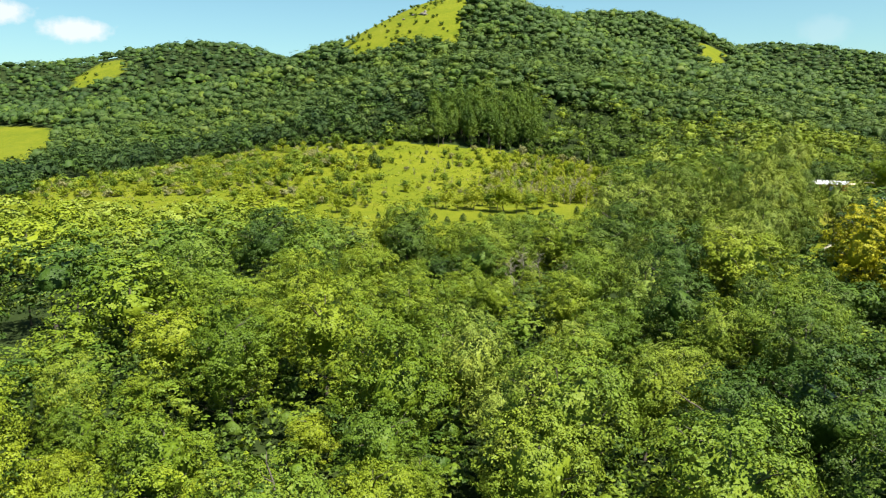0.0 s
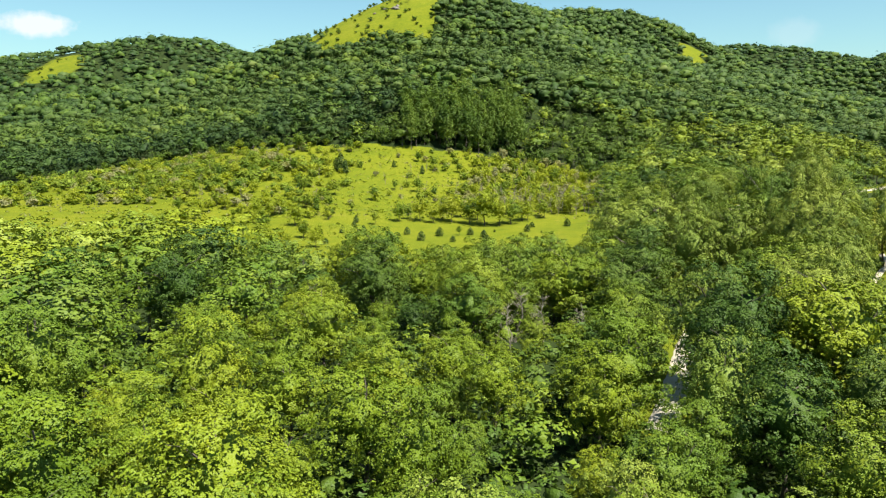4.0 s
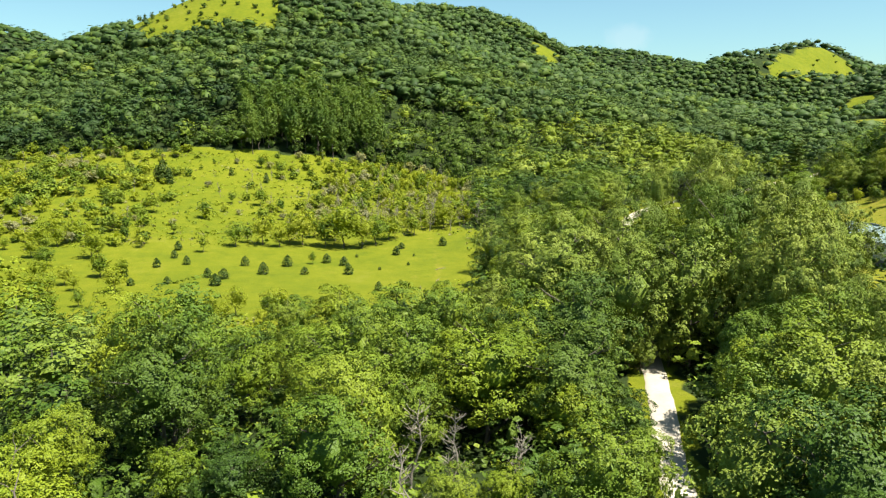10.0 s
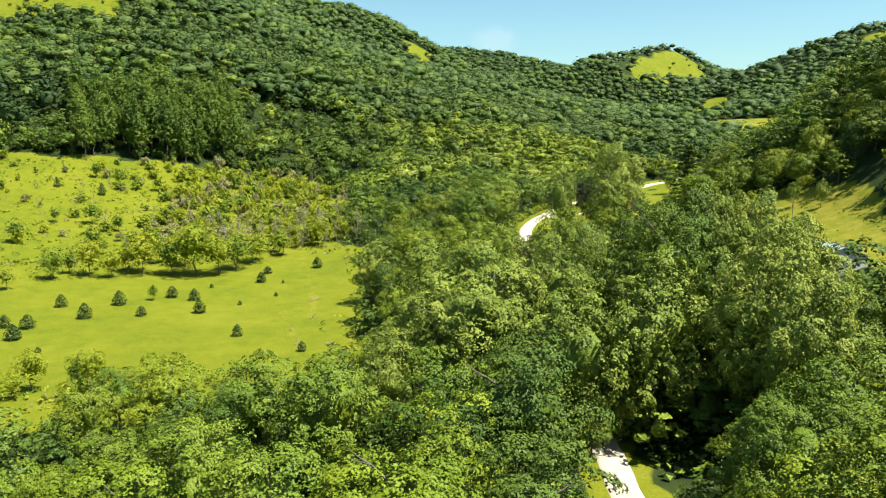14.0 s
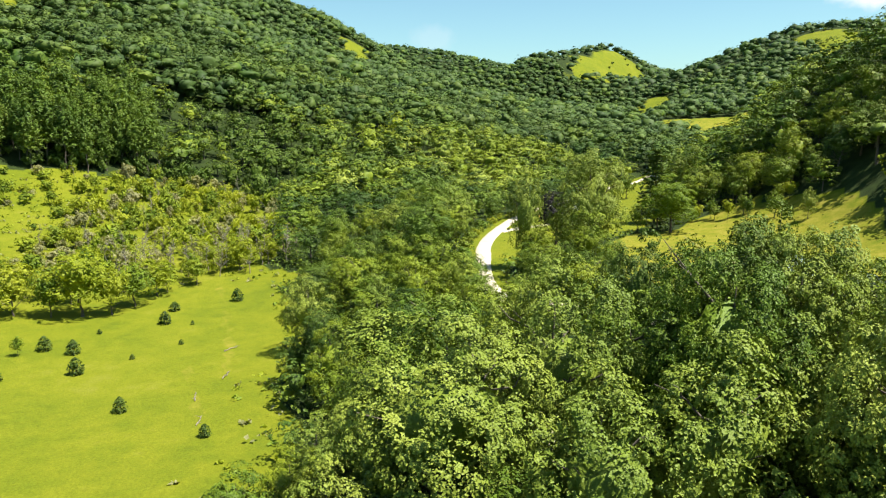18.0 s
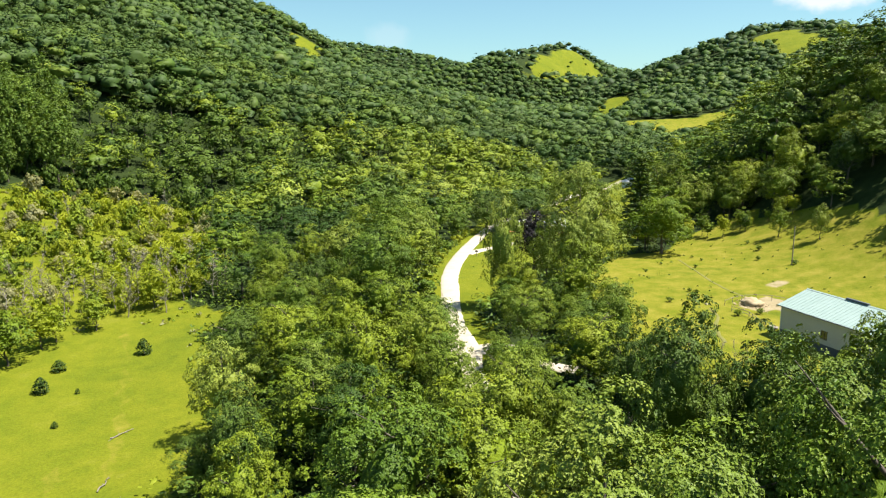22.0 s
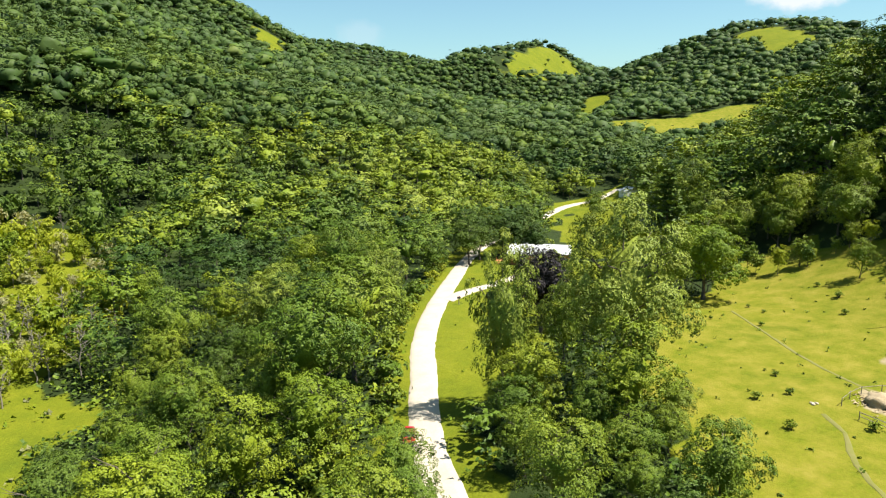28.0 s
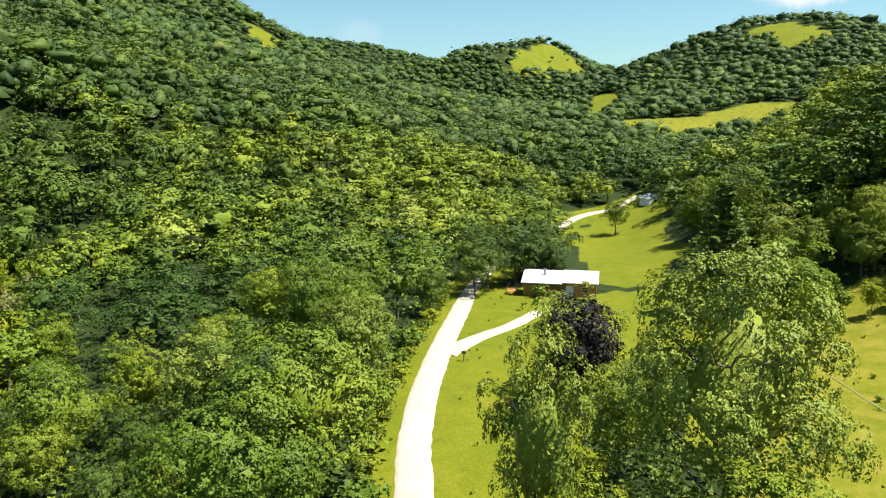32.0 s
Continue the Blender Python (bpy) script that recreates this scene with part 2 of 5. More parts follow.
def cloud_material(name, thick):
    """Soft white vapour, thinning out towards its ragged rim; its sunlit white is put in as glow."""
    m, nd, lk, bsdf = material(name)
    nd.remove(bsdf)
    tc = nd.new("ShaderNodeTexCoord")
    grad = nd.new("ShaderNodeTexGradient")
    grad.gradient_type = "SPHERICAL"
    lk.new(tc.outputs["Object"], grad.inputs[0])
    mp = nd.new("ShaderNodeMapping")
    mp.inputs["Scale"].default_value = (1.6, 1.6, 0.7)
    lk.new(tc.outputs["Object"], mp.inputs[0])
    n = noise_node(nd, lk, 2.2, 6, 0.6, mp.outputs[0])
    f = math_node(nd, lk, "ADD", grad.outputs[1], math_node(nd, lk, "MULTIPLY", n.outputs[0], 0.75))
    a = ramp_node(nd, lk, f, [(0.52, (0, 0, 0)), (0.95, (thick, thick, thick))])
    em = nd.new("ShaderNodeEmission")
    em.inputs[0].default_value = (0.41, 0.43, 0.44, 1)
    tr = nd.new("ShaderNodeBsdfTransparent")
    mx = nd.new("ShaderNodeMixShader")
    lk.new(a.outputs[0], mx.inputs[0])
    lk.new(tr.outputs[0], mx.inputs[1])
    lk.new(em.outputs[0], mx.inputs[2])
    lk.new(mx.outputs[0], nd["Material Output"].inputs[0])
    return m


CLOUD = cloud_material("cloud_white", 0.9)
CLOUD_THIN = cloud_material("cloud_thin", 0.16)


def ground_material():
    """Forest floor, meadow, mown lawn, dry grass and bare earth, laid out by the ground's own cover map."""
    m, nd, lk, bsdf = material("ground")
    pos = place_vec(nd)
    att = nd.new("ShaderNodeAttribute")
    att.attribute_name = "cover"
    sep = nd.new("ShaderNodeSeparateColor")
    lk.new(att.outputs["Color"], sep.inputs[0])
    big = noise_node(nd, lk, 0.035, 4, 0.6, pos)
    mid = noise_node(nd, lk, 0.22, 5, 0.65, pos)
    fine = noise_node(nd, lk, 2.2, 4, 0.7, pos)
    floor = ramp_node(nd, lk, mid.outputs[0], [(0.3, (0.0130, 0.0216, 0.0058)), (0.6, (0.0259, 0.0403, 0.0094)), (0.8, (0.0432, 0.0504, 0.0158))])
    both = mix_node(nd, lk, 0.5, big.outputs[0], mid.outputs[0])
    meadow = ramp_node(nd, lk, both, [(0.30, (0.0762, 0.1044, 0.0065)), (0.45, (0.1075, 0.1296, 0.0065)), (0.57, (0.1348, 0.1483, 0.0079)), (0.75, (0.1667, 0.1670, 0.0245))])
    grain = ramp_node(nd, lk, fine.outputs[0], [(0.25, (0.72, 0.72, 0.72)), (0.75, (1.18, 1.18, 1.18))])
    meadow = mix_node(nd, lk, 1.0, meadow.outputs[0], grain.outputs[0], "MULTIPLY")
    dry = ramp_node(nd, lk, mid.outputs[0], [(0.3, (0.1548, 0.1411, 0.0101)), (0.7, (0.2088, 0.1800, 0.0288))])
    earth = ramp_node(nd, lk, mid.outputs[0], [(0.3, (0.2080, 0.1680, 0.0880)), (0.7, (0.3040, 0.2480, 0.1520))])

    def edge(chan):
        s = math_node(nd, lk, "ADD", sep.outputs[chan], math_node(nd, lk, "MULTIPLY", mid.outputs[0], 0.5))
        r = ramp_node(nd, lk, s, [(0.62, (0, 0, 0)), (0.86, (1, 1, 1))])
        return r.outputs[0]

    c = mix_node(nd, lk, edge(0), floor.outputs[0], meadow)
    c = mix_node(nd, lk, edge(1), c, dry.outputs[0])
    c = mix_node(nd, lk, edge(2), c, earth.outputs[0])
    lk.new(c, bsdf.inputs["Base Color"])
    bsdf.inputs["Roughness"].default_value = 0.95
    bsdf.inputs["Specular IOR Level"].default_value = 0.1
    bu = nd.new("ShaderNodeBump")
    bu.inputs["Strength"].default_value = 0.6
    bu.inputs["Distance"].default_value = 0.25
    lk.new(fine.outputs[0], bu.inputs["Height"])
    lk.new(bu.outputs[0], bsdf.inputs["Normal"])
    return m


GROUND = ground_material()

# ---------------- the land ----------------
# Hills: centre east and north, height, two half widths, turn.
HILLS = [
    (18, 1123, 161, 137, 168, -0.24), (327, 1273, 185, 180, 171, -0.02), (77, 902, 89, 477, 137, -0.07),
    (-498, 1773, 189, 262, 344, 0.12), (-1182, 1746, 160, 375, 277, 0.32), (1091, 1434, 117, 290, 63, 0.57),
    (949, 2212, 271, 498, 401, 0.23), (1287, 947, 168, 219, 356, -0.84), (336, 322, 75, 38, 141, -0.51),
    (-10, 637, 27, 151, 81, 0.97), (109, 666, 42, 202, 71, -0.06), (1696, 1405, 140, 403, 434, 0.01),
    (718, 1292, 62, 325, 111, -0.28), (352, 530, -8, 70, 45, 0.5),
]


def land(x, y):
    """Height of the ground, for numbers or arrays."""
    x, y = np.asarray(x, float), np.asarray(y, float)
    z = 2.73 - 1.29 * np.clip((x - 100) / 100, -9, 9) + 6.29 * np.tanh((x - 110) / 30) * np.exp(-((y - 330) / 140) ** 2)
    for cx, cy, h, a, b, turn in HILLS:
        c, s = math.cos(turn), math.sin(turn)
        u, v = ((x - cx) * c + (y - cy) * s) / a, (-(x - cx) * s + (y - cy) * c) / b
        z = z + h * np.exp(-0.5 * (u * u + v * v))
    return z


def at(x, y, up=0.0):
    return Vector((x, y, float(land(x, y)) + up))


def wobble(x, y, size):
    """A cheap smooth noise between -1 and 1."""
    u, v = x / size, y / size
    return (np.sin(u * 1.7 + 1.3 * np.sin(v * 1.1 + 0.6)) + np.sin(v * 1.9 + 1.7 * np.sin(u * 0.8 + 2.1)) + np.sin((u + v) * 2.7 + 0.4)) / 3


def inside(poly, x, y):
    x, y = np.asarray(x, float), np.asarray(y, float)
    odd = np.zeros(np.broadcast(x, y).shape, bool)
    for (x0, y0), (x1, y1) in zip(poly, poly[1:] + poly[:1]):
        odd ^= ((y0 > y) != (y1 > y)) & (x < (x1 - x0) * (y - y0) / (y1 - y0 + 1e-9) + x0)
    return odd


def near_line(line, x, y):
    """Distance in plan to a line of points."""
    best = np.full(np.broadcast(x, y).shape, 1e9)
    for (x0, y0), (x1, y1) in zip(line, line[1:]):
        dx, dy = x1 - x0, y1 - y0
        s = np.clip(((x - x0) * dx + (y - y0) * dy) / (dx * dx + dy * dy), 0, 1)
        best = np.minimum(best, np.hypot(x - x0 - s * dx, y - y0 - s * dy))
    return best


FIELD = [(-260, 300), (-150, 268), (-62, 288), (-10, 270), (25, 250), (50, 258), (64, 300), (77, 332), (92, 396), (84, 412), (40, 410), (0, 388), (-60, 380), (-140, 402), (-230, 400)]
SLOPE = [(-260, 400), (-140, 402), (-60, 378), (0, 385), (45, 408), (88, 406), (108, 440), (116, 498), (112, 527), (60, 539), (-25, 540), (-75, 538), (-120, 549), (-190, 556), (-250, 480)]
WEST_MEADOW = [(-420, 600), (-330, 600), (-350, 640), (-395, 730), (-430, 800), (-560, 860)]
BALD = [(-95, 850), (-60, 868), (12, 850), (36, 900), (36, 985), (46, 1060), (20, 1160), (-90, 1180), (-190, 1100), (-140, 960)]
SCAR = [(386, 1090), (446, 1100), (458, 1200), (415, 1192)]
WEST_BALD = [(-745, 1440), (-660, 1425), (-655, 1520), (-720, 1690), (-770, 1600)]
KNOLL_BALD = [(850, 1205), (960, 1232), (1195, 1380), (1290, 1465), (1244, 1490), (1143, 1442), (1019, 1358), (903, 1265)]
EAST_BALD = [(1040, 840), (1098, 836), (1136, 828), (1196, 878), (1222, 924), (1250, 972), (1232, 1016), (1192, 1020), (1152, 972), (1102, 915)]
STRIP = [(583, 778), (620, 770), (978, 1078), (938, 1118)]
TAN_FIELD = [(585, 722), (628, 698), (708, 702), (790, 684), (842, 707), (848, 722), (815, 757), (716, 768), (665, 788), (612, 752)]
PASTURE = [(138, 274), (141, 297), (148, 305), (160, 318), (170, 334), (182, 352), (212, 366), (240, 368), (262, 374), (275, 362), (262, 320), (240, 290), (215, 262), (190, 240), (150, 240)]
LAWN = [(142, 350), (152, 362), (170, 388), (190, 410), (206, 432), (226, 446), (236, 432), (226, 412), (200, 392), (184, 372), (168, 352), (156, 338)]
EAST_LAWN = [(248, 428), (262, 446), (286, 472), (312, 504), (344, 530), (372, 542), (394, 536), (388, 512), (358, 492), (322, 462), (292, 438), (262, 412)]
YARD = [(184, 372), (200, 392), (226, 412), (236, 426), (262, 412), (250, 392), (228, 376), (205, 366)]
EAST_GLADE = [(104, 203), (114, 199), (154, 246), (146, 264), (130, 252)]
GLADE = [(-58, 222), (-44, 220), (-42, 206), (-52, 203)]
ROAD = [(34, 138), (42, 154), (55, 182), (67, 205), (78, 228), (93, 262), (108, 292), (119, 316), (131, 340), (141, 356), (152, 373), (164.5, 389), (182, 409), (203, 432), (222, 452), (246, 474), (278, 498), (312, 520), (344, 538), (362, 543), (378, 541), (400, 545)]
DRIVE = [(176, 401), (188, 406), (201, 410), (214, 416)]
BARN_DRIVE = [(121, 321), (126, 319), (129.5, 314), (128, 306), (131, 299)]
FARM_TRACK = [(122, 226), (131, 236), (138, 244), (144, 256)]


FOOTPATHS = [[(70, 392), (66, 368), (62, 345), (60, 333), (55, 316)], [(50, 326), (48, 318), (48, 309), (46, 295)]]


def cover(x, y, verge=True):
    """Meadow, dry and bare-earth shares of the ground at a place."""
    xx, yy = x + 5 * wobble(x, y, 14), y + 5 * wobble(y, x, 17)
    far = np.clip((y - 600) / 300, 0, 1) * 16
    xf, yf = x + far * (wobble(x, y, 40) + 0.6 * wobble(y, x, 13)), y + far * (wobble(y, x, 45) + 0.6 * wobble(x, y, 15))
    meadow = np.zeros(np.shape(x))
    for p in (FIELD, SLOPE, WEST_MEADOW, PASTURE, LAWN, YARD, EAST_LAWN, GLADE, EAST_GLADE):
        meadow[inside(p, xx, yy)] = 1
    for p in (BALD, SCAR, WEST_BALD, KNOLL_BALD, EAST_BALD, STRIP):
        meadow[inside(p, xf, yf)] = 0.9
    if verge:
        meadow[near_line(ROAD, x, y) < np.where(y > 315, 7.4, 4.0) + 1.3 * wobble(x, y, 9)] = 1
    meadow[near_line(DRIVE, x, y) < 5] = 1
    dry = np.zeros(np.shape(x))
    for line in FOOTPATHS:
        dry[near_line(line, x, y) < 1.6] = 0.42
    dry[inside(PASTURE, xx, yy)] = 0.47
    dry[inside(TAN_FIELD, xf, yf)] = 0.46
    meadow[inside(TAN_FIELD, xf, yf)] = 1
    earth = np.zeros(np.shape(x))
    earth[np.hypot(x - 194, y - 304) < 5.5] = 1
    earth[np.hypot((x - 212) / 1.6, y - 312) < 3] = 0.6
    return meadow, dry, earth


def graded(stops):
    """Grid lines: (start, step) pairs, the last one closing the row."""
    out = []
    for (a, s), (b, _) in zip(stops, stops[1:]):
        out += list(np.arange(a, b - 0.5 * s, s))
    return np.array(out + [stops[-1][0]])


def mesh_from(name, verts, quads, mats=(), mat_index=None, smooth=False):
    """A mesh out of arrays of corners and of four-sided faces."""
    me = bpy.data.meshes.new(name)
    verts, quads = np.asarray(verts, np.float32), np.asarray(quads, np.int32)
    me.vertices.add(len(verts))
    me.vertices.foreach_set("co", verts.ravel())
    me.loops.add(quads.size)
    me.loops.foreach_set("vertex_index", quads.ravel())
    me.polygons.add(len(quads))
    me.polygons.foreach_set("loop_start", np.arange(0, quads.size, quads.shape[1], dtype=np.int32))
    if mat_index is not None:
        me.polygons.foreach_set("material_index", np.asarray(mat_index, np.int32))
    if smooth:
        me.polygons.foreach_set("use_smooth", np.ones(len(quads), bool))
    for m in mats:
        me.materials.append(m)
    me.update(calc_edges=True)
    return me


gx = graded([(-4200, 400), (-1800, 60), (-900, 24), (-300, 8), (-230, 4), (30, 2), (74, 4), (420, 10), (1320, 30), (1500, 50), (2200, 400), (4200, 1)])
gy = graded([(-2500, 400), (-500, 60), (-80, 8), (40, 4), (284, 2.5), (396, 4), (600, 9), (1200, 12), (1500, 24), (1800, 50), (2600, 300), (4700, 1)])
X, Y = np.meshgrid(gx, gy)
Z = land(X, Y)
nx, ny = len(gx), len(gy)
ii = (np.arange(ny - 1)[:, None] * nx + np.arange(nx - 1)[None, :]).ravel()
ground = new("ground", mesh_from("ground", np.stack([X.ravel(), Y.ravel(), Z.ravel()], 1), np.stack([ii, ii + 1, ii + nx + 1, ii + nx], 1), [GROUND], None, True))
cm, cd, ce = cover(X.ravel(), Y.ravel())
soft = cm.reshape(X.shape)
for k in range(2):
    soft = (soft * 2 + np.roll(soft, 1, 0) + np.roll(soft, -1, 0) + np.roll(soft, 1, 1) + np.roll(soft, -1, 1)) / 6
cm = np.where(Y.ravel() > 600, soft.ravel(), cm)
layer = ground.data.color_attributes.new("cover", "FLOAT_COLOR", "POINT")
layer.data.foreach_set("color", np.stack([cm, cd, ce, np.ones_like(cm)], 1).astype(np.float32).ravel())
tagged(ground, "wooded valley floor and hills with sunny yellow-green meadows", "ground", kind="structure")


def smooth_line(line, step=2.0):
    """A rounded line through points, at even steps."""
    p = np.array(line, float)
    p = np.vstack([2 * p[0] - p[1], p, 2 * p[-1] - p[-2]])
    out = []
    for i in range(1, len(p) - 2):
        n = max(2, int(np.hypot(*(p[i + 1] - p[i])) / step))
        for t in np.arange(n) / n:
            a, b, c, d = p[i - 1], p[i], p[i + 1], p[i + 2]
            out.append(0.5 * (2 * b + (c - a) * t + (2 * a - 5 * b + 4 * c - d) * t ** 2 + (3 * b - a - 3 * c + d) * t ** 3))
    return np.array(out + [p[-2]])


def ribbon(name, line, width, mat, label, up=0.16, rag=0.2):
    """A track laid over the ground, crowned in the middle and with ragged edges."""
    p = smooth_line(line)
    d = np.gradient(p, axis=0)
    d /= np.hypot(d[:, 0], d[:, 1])[:, None]
    n = np.stack([d[:, 1], -d[:, 0]], 1)
    across = np.array([-1, -0.97, -0.6, -0.2, 0.2, 0.6, 0.97, 1])
    lift = np.array([-0.25, 0.3, 1.0, 1.3, 1.3, 1.0, 0.3, -0.25]) * up
    w = 0.5 * width(np.linspace(0, 1, len(p)), p)
    rows = []
    for k, (a, l) in enumerate(zip(across, lift)):
        side = w + rag * np.where(abs(a) > 0.9, wobble(p[:, 0] * 3 + 40 * np.sign(a), p[:, 1] * 3, 4), 0)
        q = p + n * (a * side)[:, None]
        rows.append(np.column_stack([q, land(q[:, 0], q[:, 1]) + l + 0.02]))
    v = np.stack(rows, 1).reshape(-1, 3)
    m = len(across)
    i = (np.arange(len(p) - 1)[:, None] * m + np.arange(m - 1)[None, :]).ravel()
    ob = new(name, mesh_from(name, v, np.stack([i, i + 1, i + m + 1, i + m], 1), [mat], None, True))
    return tagged(ob, label, "road", kind="structure")


ribbon("road", ROAD, lambda s, p: 4.2 + 0.6 * np.clip((p[:, 1] - 310) / 10, 0, 1) * np.clip((440 - p[:, 1]) / 10, 0, 1) + 2.2 * np.exp(-((p[:, 1] - 322) / 8) ** 2), GRAVEL, "pale gravel country road winding between trees")
ribbon("driveway", DRIVE, lambda s, p: 3.6 + 2.0 * (1 - s) ** 4, GRAVEL, "short pale gravel driveway to the brown house", 0.16, 0.25)
ribbon("barn_driveway", BARN_DRIVE, lambda s, p: 3.2 + 3.0 * (1 - s) ** 4, GRAVEL, "pale gravel farm track past the barn", 0.16, 0.4)
ribbon("farm_track", FARM_TRACK, lambda s, p: 1.7 + 0 * s, GRAVEL, "short pale gravel farm track between trees", 0.16, 0.4)

# ---------------- trees ----------------
rng = np.random.default_rng(7)


def unit(v):
    return v / np.maximum(np.linalg.norm(v, axis=-1, keepdims=True), 1e-9)


def leaf_cards(r, centre, normal, size, aspect=0.62, jitter=0.1, sharp=0.0):
    """Folded leaf sprays at the centres, facing the normals. sharp 1 gives pointed sprays, 0 blunt ones."""
    n = len(centre)
    side = unit(np.cross(normal, r.normal(size=(n, 3))))
    along = np.cross(normal, side)
    s = size * r.uniform(0.6, 1.5, (n, 1))
    a, b, fold = along * s * 0.5, side * s * 0.5 * aspect, normal * s * 0.1
    k = 1 - sharp
    corners = np.stack([a + b * k * 0.9 - fold, -0.15 * a * sharp - a * k + b + fold, -a - b * k * 0.9 - fold, 0.15 * a * sharp + a * k - b + fold], 1)
    corners = corners + r.normal(size=corners.shape) * s[:, None] * jitter * 0.5
    v = (centre[:, None] + corners).reshape(-1, 3)
    i = np.arange(n)[:, None] * 4
    return v, np.concatenate([i + [0, 1, 2], i + [0, 2, 3]], 1).reshape(-1, 3)


def ball(level):
    bm = bmesh.new()
    bmesh.ops.create_icosphere(bm, subdivisions=level, radius=1)
    v = np.array([q.co[:] for q in bm.verts])
    f = np.array([[q.index for q in p.verts] for p in bm.faces])
    bm.free()
    return v, f


BALLS = {k: ball(k) for k in (1, 2, 3)}


def hull(r, radius, rz, cz, level, lumps=9, rough=0.1, cut=-0.35):
    """The leafy mass of a crown: an ovoid broken up into bulging boughs of uneven facets, open below."""
    v, f = BALLS[level]
    d = unit(r.normal(size=(lumps, 3)) + [0, 0, 0.4])
    size = r.uniform(0.7, 1.1, lumps)
    bulge = (np.exp(-((1 - v @ d.T) / 0.09)) * size).max(1)
    rad = 0.54 + 0.46 * bulge
    v2 = v * rad[:, None] + r.normal(size=v.shape) * rough
    v2 = v2 * [radius, radius, rz] + [0, 0, cz]
    f2 = f[v[f][:, :, 2].mean(1) > cut]
    used = np.unique(f2)
    remap = np.zeros(len(v), int)
    remap[used] = np.arange(len(used))
    return v2[used], remap[f2]


def crown_cards(r, height, radius, low, boughs, tufts, per, size, up=0.22, sharp=0.0, scatter=0.27, lump=(0.27, 0.43), flat=0.78, point=0.0):
    """A broadleaf crown: boughs set over an uneven ovoid, each a dome of leaf tufts, each tuft a small dome of leaf sprays."""
    cz, rz = height * (1 + low) / 2, height * (1 - low) / 2
    k = np.arange(boughs) + 0.5
    z = 1 - 1.8 * k / boughs
    a = k * 2.39996 + r.uniform(0, 6.3)
    d = unit(np.stack([np.cos(a) * np.sqrt(1 - z * z), np.sin(a) * np.sqrt(1 - z * z), z], 1) + r.normal(size=(boughs, 3)) * 0.16)
    a, b = r.uniform(0, 6, 2)
    uneven = 0.93 + 0.12 * np.sin(np.arctan2(d[:, 1], d[:, 0]) * 3 + a) * np.cos(d[:, 2] * 3 + b) + r.uniform(-0.24, 0.08, boughs)
    rb = radius * r.uniform(*lump, boughs)
    axes = np.array([radius, radius, rz])
    c = d * (axes * uneven[:, None] - rb[:, None] * 0.8)
    if point:
        c[:, :2] *= 1 - point * np.clip(c[:, 2:] / rz, -1, 1) * 0.6
    c[:, 2] += cz
    squash = np.array([1, 1, flat])
    e = unit(r.normal(size=(boughs, tufts, 3)) + 0.85 * d[:, None] + [0, 0, 0.45])
    q = c[:, None] + e * (rb[:, None] * r.uniform(0.8, 1.02, (boughs, tufts)))[..., None] * squash
    rt = rb[:, None] * r.uniform(0.2, 0.36, (boughs, tufts)) * (2.2 / math.sqrt(max(tufts, 5)) + 0.45)
    g = unit(r.normal(size=(boughs, tufts, per, 3)) + 0.8 * e[:, :, None] + [0, 0, 0.25])
    p = q[:, :, None] + g * (rt[:, :, None] * r.uniform(0.8, 1.04, (boughs, tufts, per)))[..., None] * squash
    nrm = unit(0.5 * g + 0.6 * e[:, :, None] + 0.2 * d[:, None, None] + up * np.array([0, 0, 1.0]) + scatter * r.normal(size=g.shape))
    return leaf_cards(r, p.reshape(-1, 3), nrm.reshape(-1, 3), size, sharp=sharp)


def inner_cards(r, n, height, radius, low, size, share=0.62):
    """The sparse, shaded sprays deep inside a crown."""
    cz, rz = height * (1 + low) / 2, height * (1 - low) / 2
    d = unit(r.normal(size=(n, 3))) * (r.uniform(0.15, 1, (n, 1)) ** 0.5) * share
    return leaf_cards(r, d * [radius, radius, rz] + [0, 0, cz], unit(r.normal(size=(n, 3)) + 0.8 * d + [0, 0, 0.3]), size, 0.85, 0.2)


def tube(r, points, radii, sides=7):
    """A tapered bent limb along points."""
    pts = np.array(points, float)
    d = unit(np.gradient(pts, axis=0))
    ref = np.where(np.abs(d[:, 2:]) > 0.9, [[1.0, 0, 0]], [[0, 0, 1.0]])
    u = unit(np.cross(d, ref))
    w = np.cross(d, u)
    a = np.linspace(0, 2 * np.pi, sides, endpoint=False)
    ring = pts[:, None] + np.array(radii)[:, None, None] * (u[:, None] * np.cos(a)[None, :, None] + w[:, None] * np.sin(a)[None, :, None])
    i = np.arange(len(pts) - 1)[:, None] * sides + np.arange(sides)[None]
    j = np.arange(len(pts) - 1)[:, None] * sides + (np.arange(sides)[None] + 1) % sides
    q = np.stack([i, j, j + sides, i + sides], -1).reshape(-1, 4)
    return ring.reshape(-1, 3), np.concatenate([q[:, :3], q[:, [0, 2, 3]]])


def joined(pieces):
    v, f, n = [], [], 0
    for a, b in pieces:
        v.append(a)
        f.append(b + n)
        n += len(a)
    return np.concatenate(v), np.concatenate(f)


def bent(r, start, end, n=5, sway=0.06):
    s, e = np.array(start, float), np.array(end, float)
    t = np.linspace(0, 1, n)[:, None]
    return s + (e - s) * t + r.normal(size=(n, 3)) * np.linalg.norm(e - s) * sway * np.sin(np.pi * t)


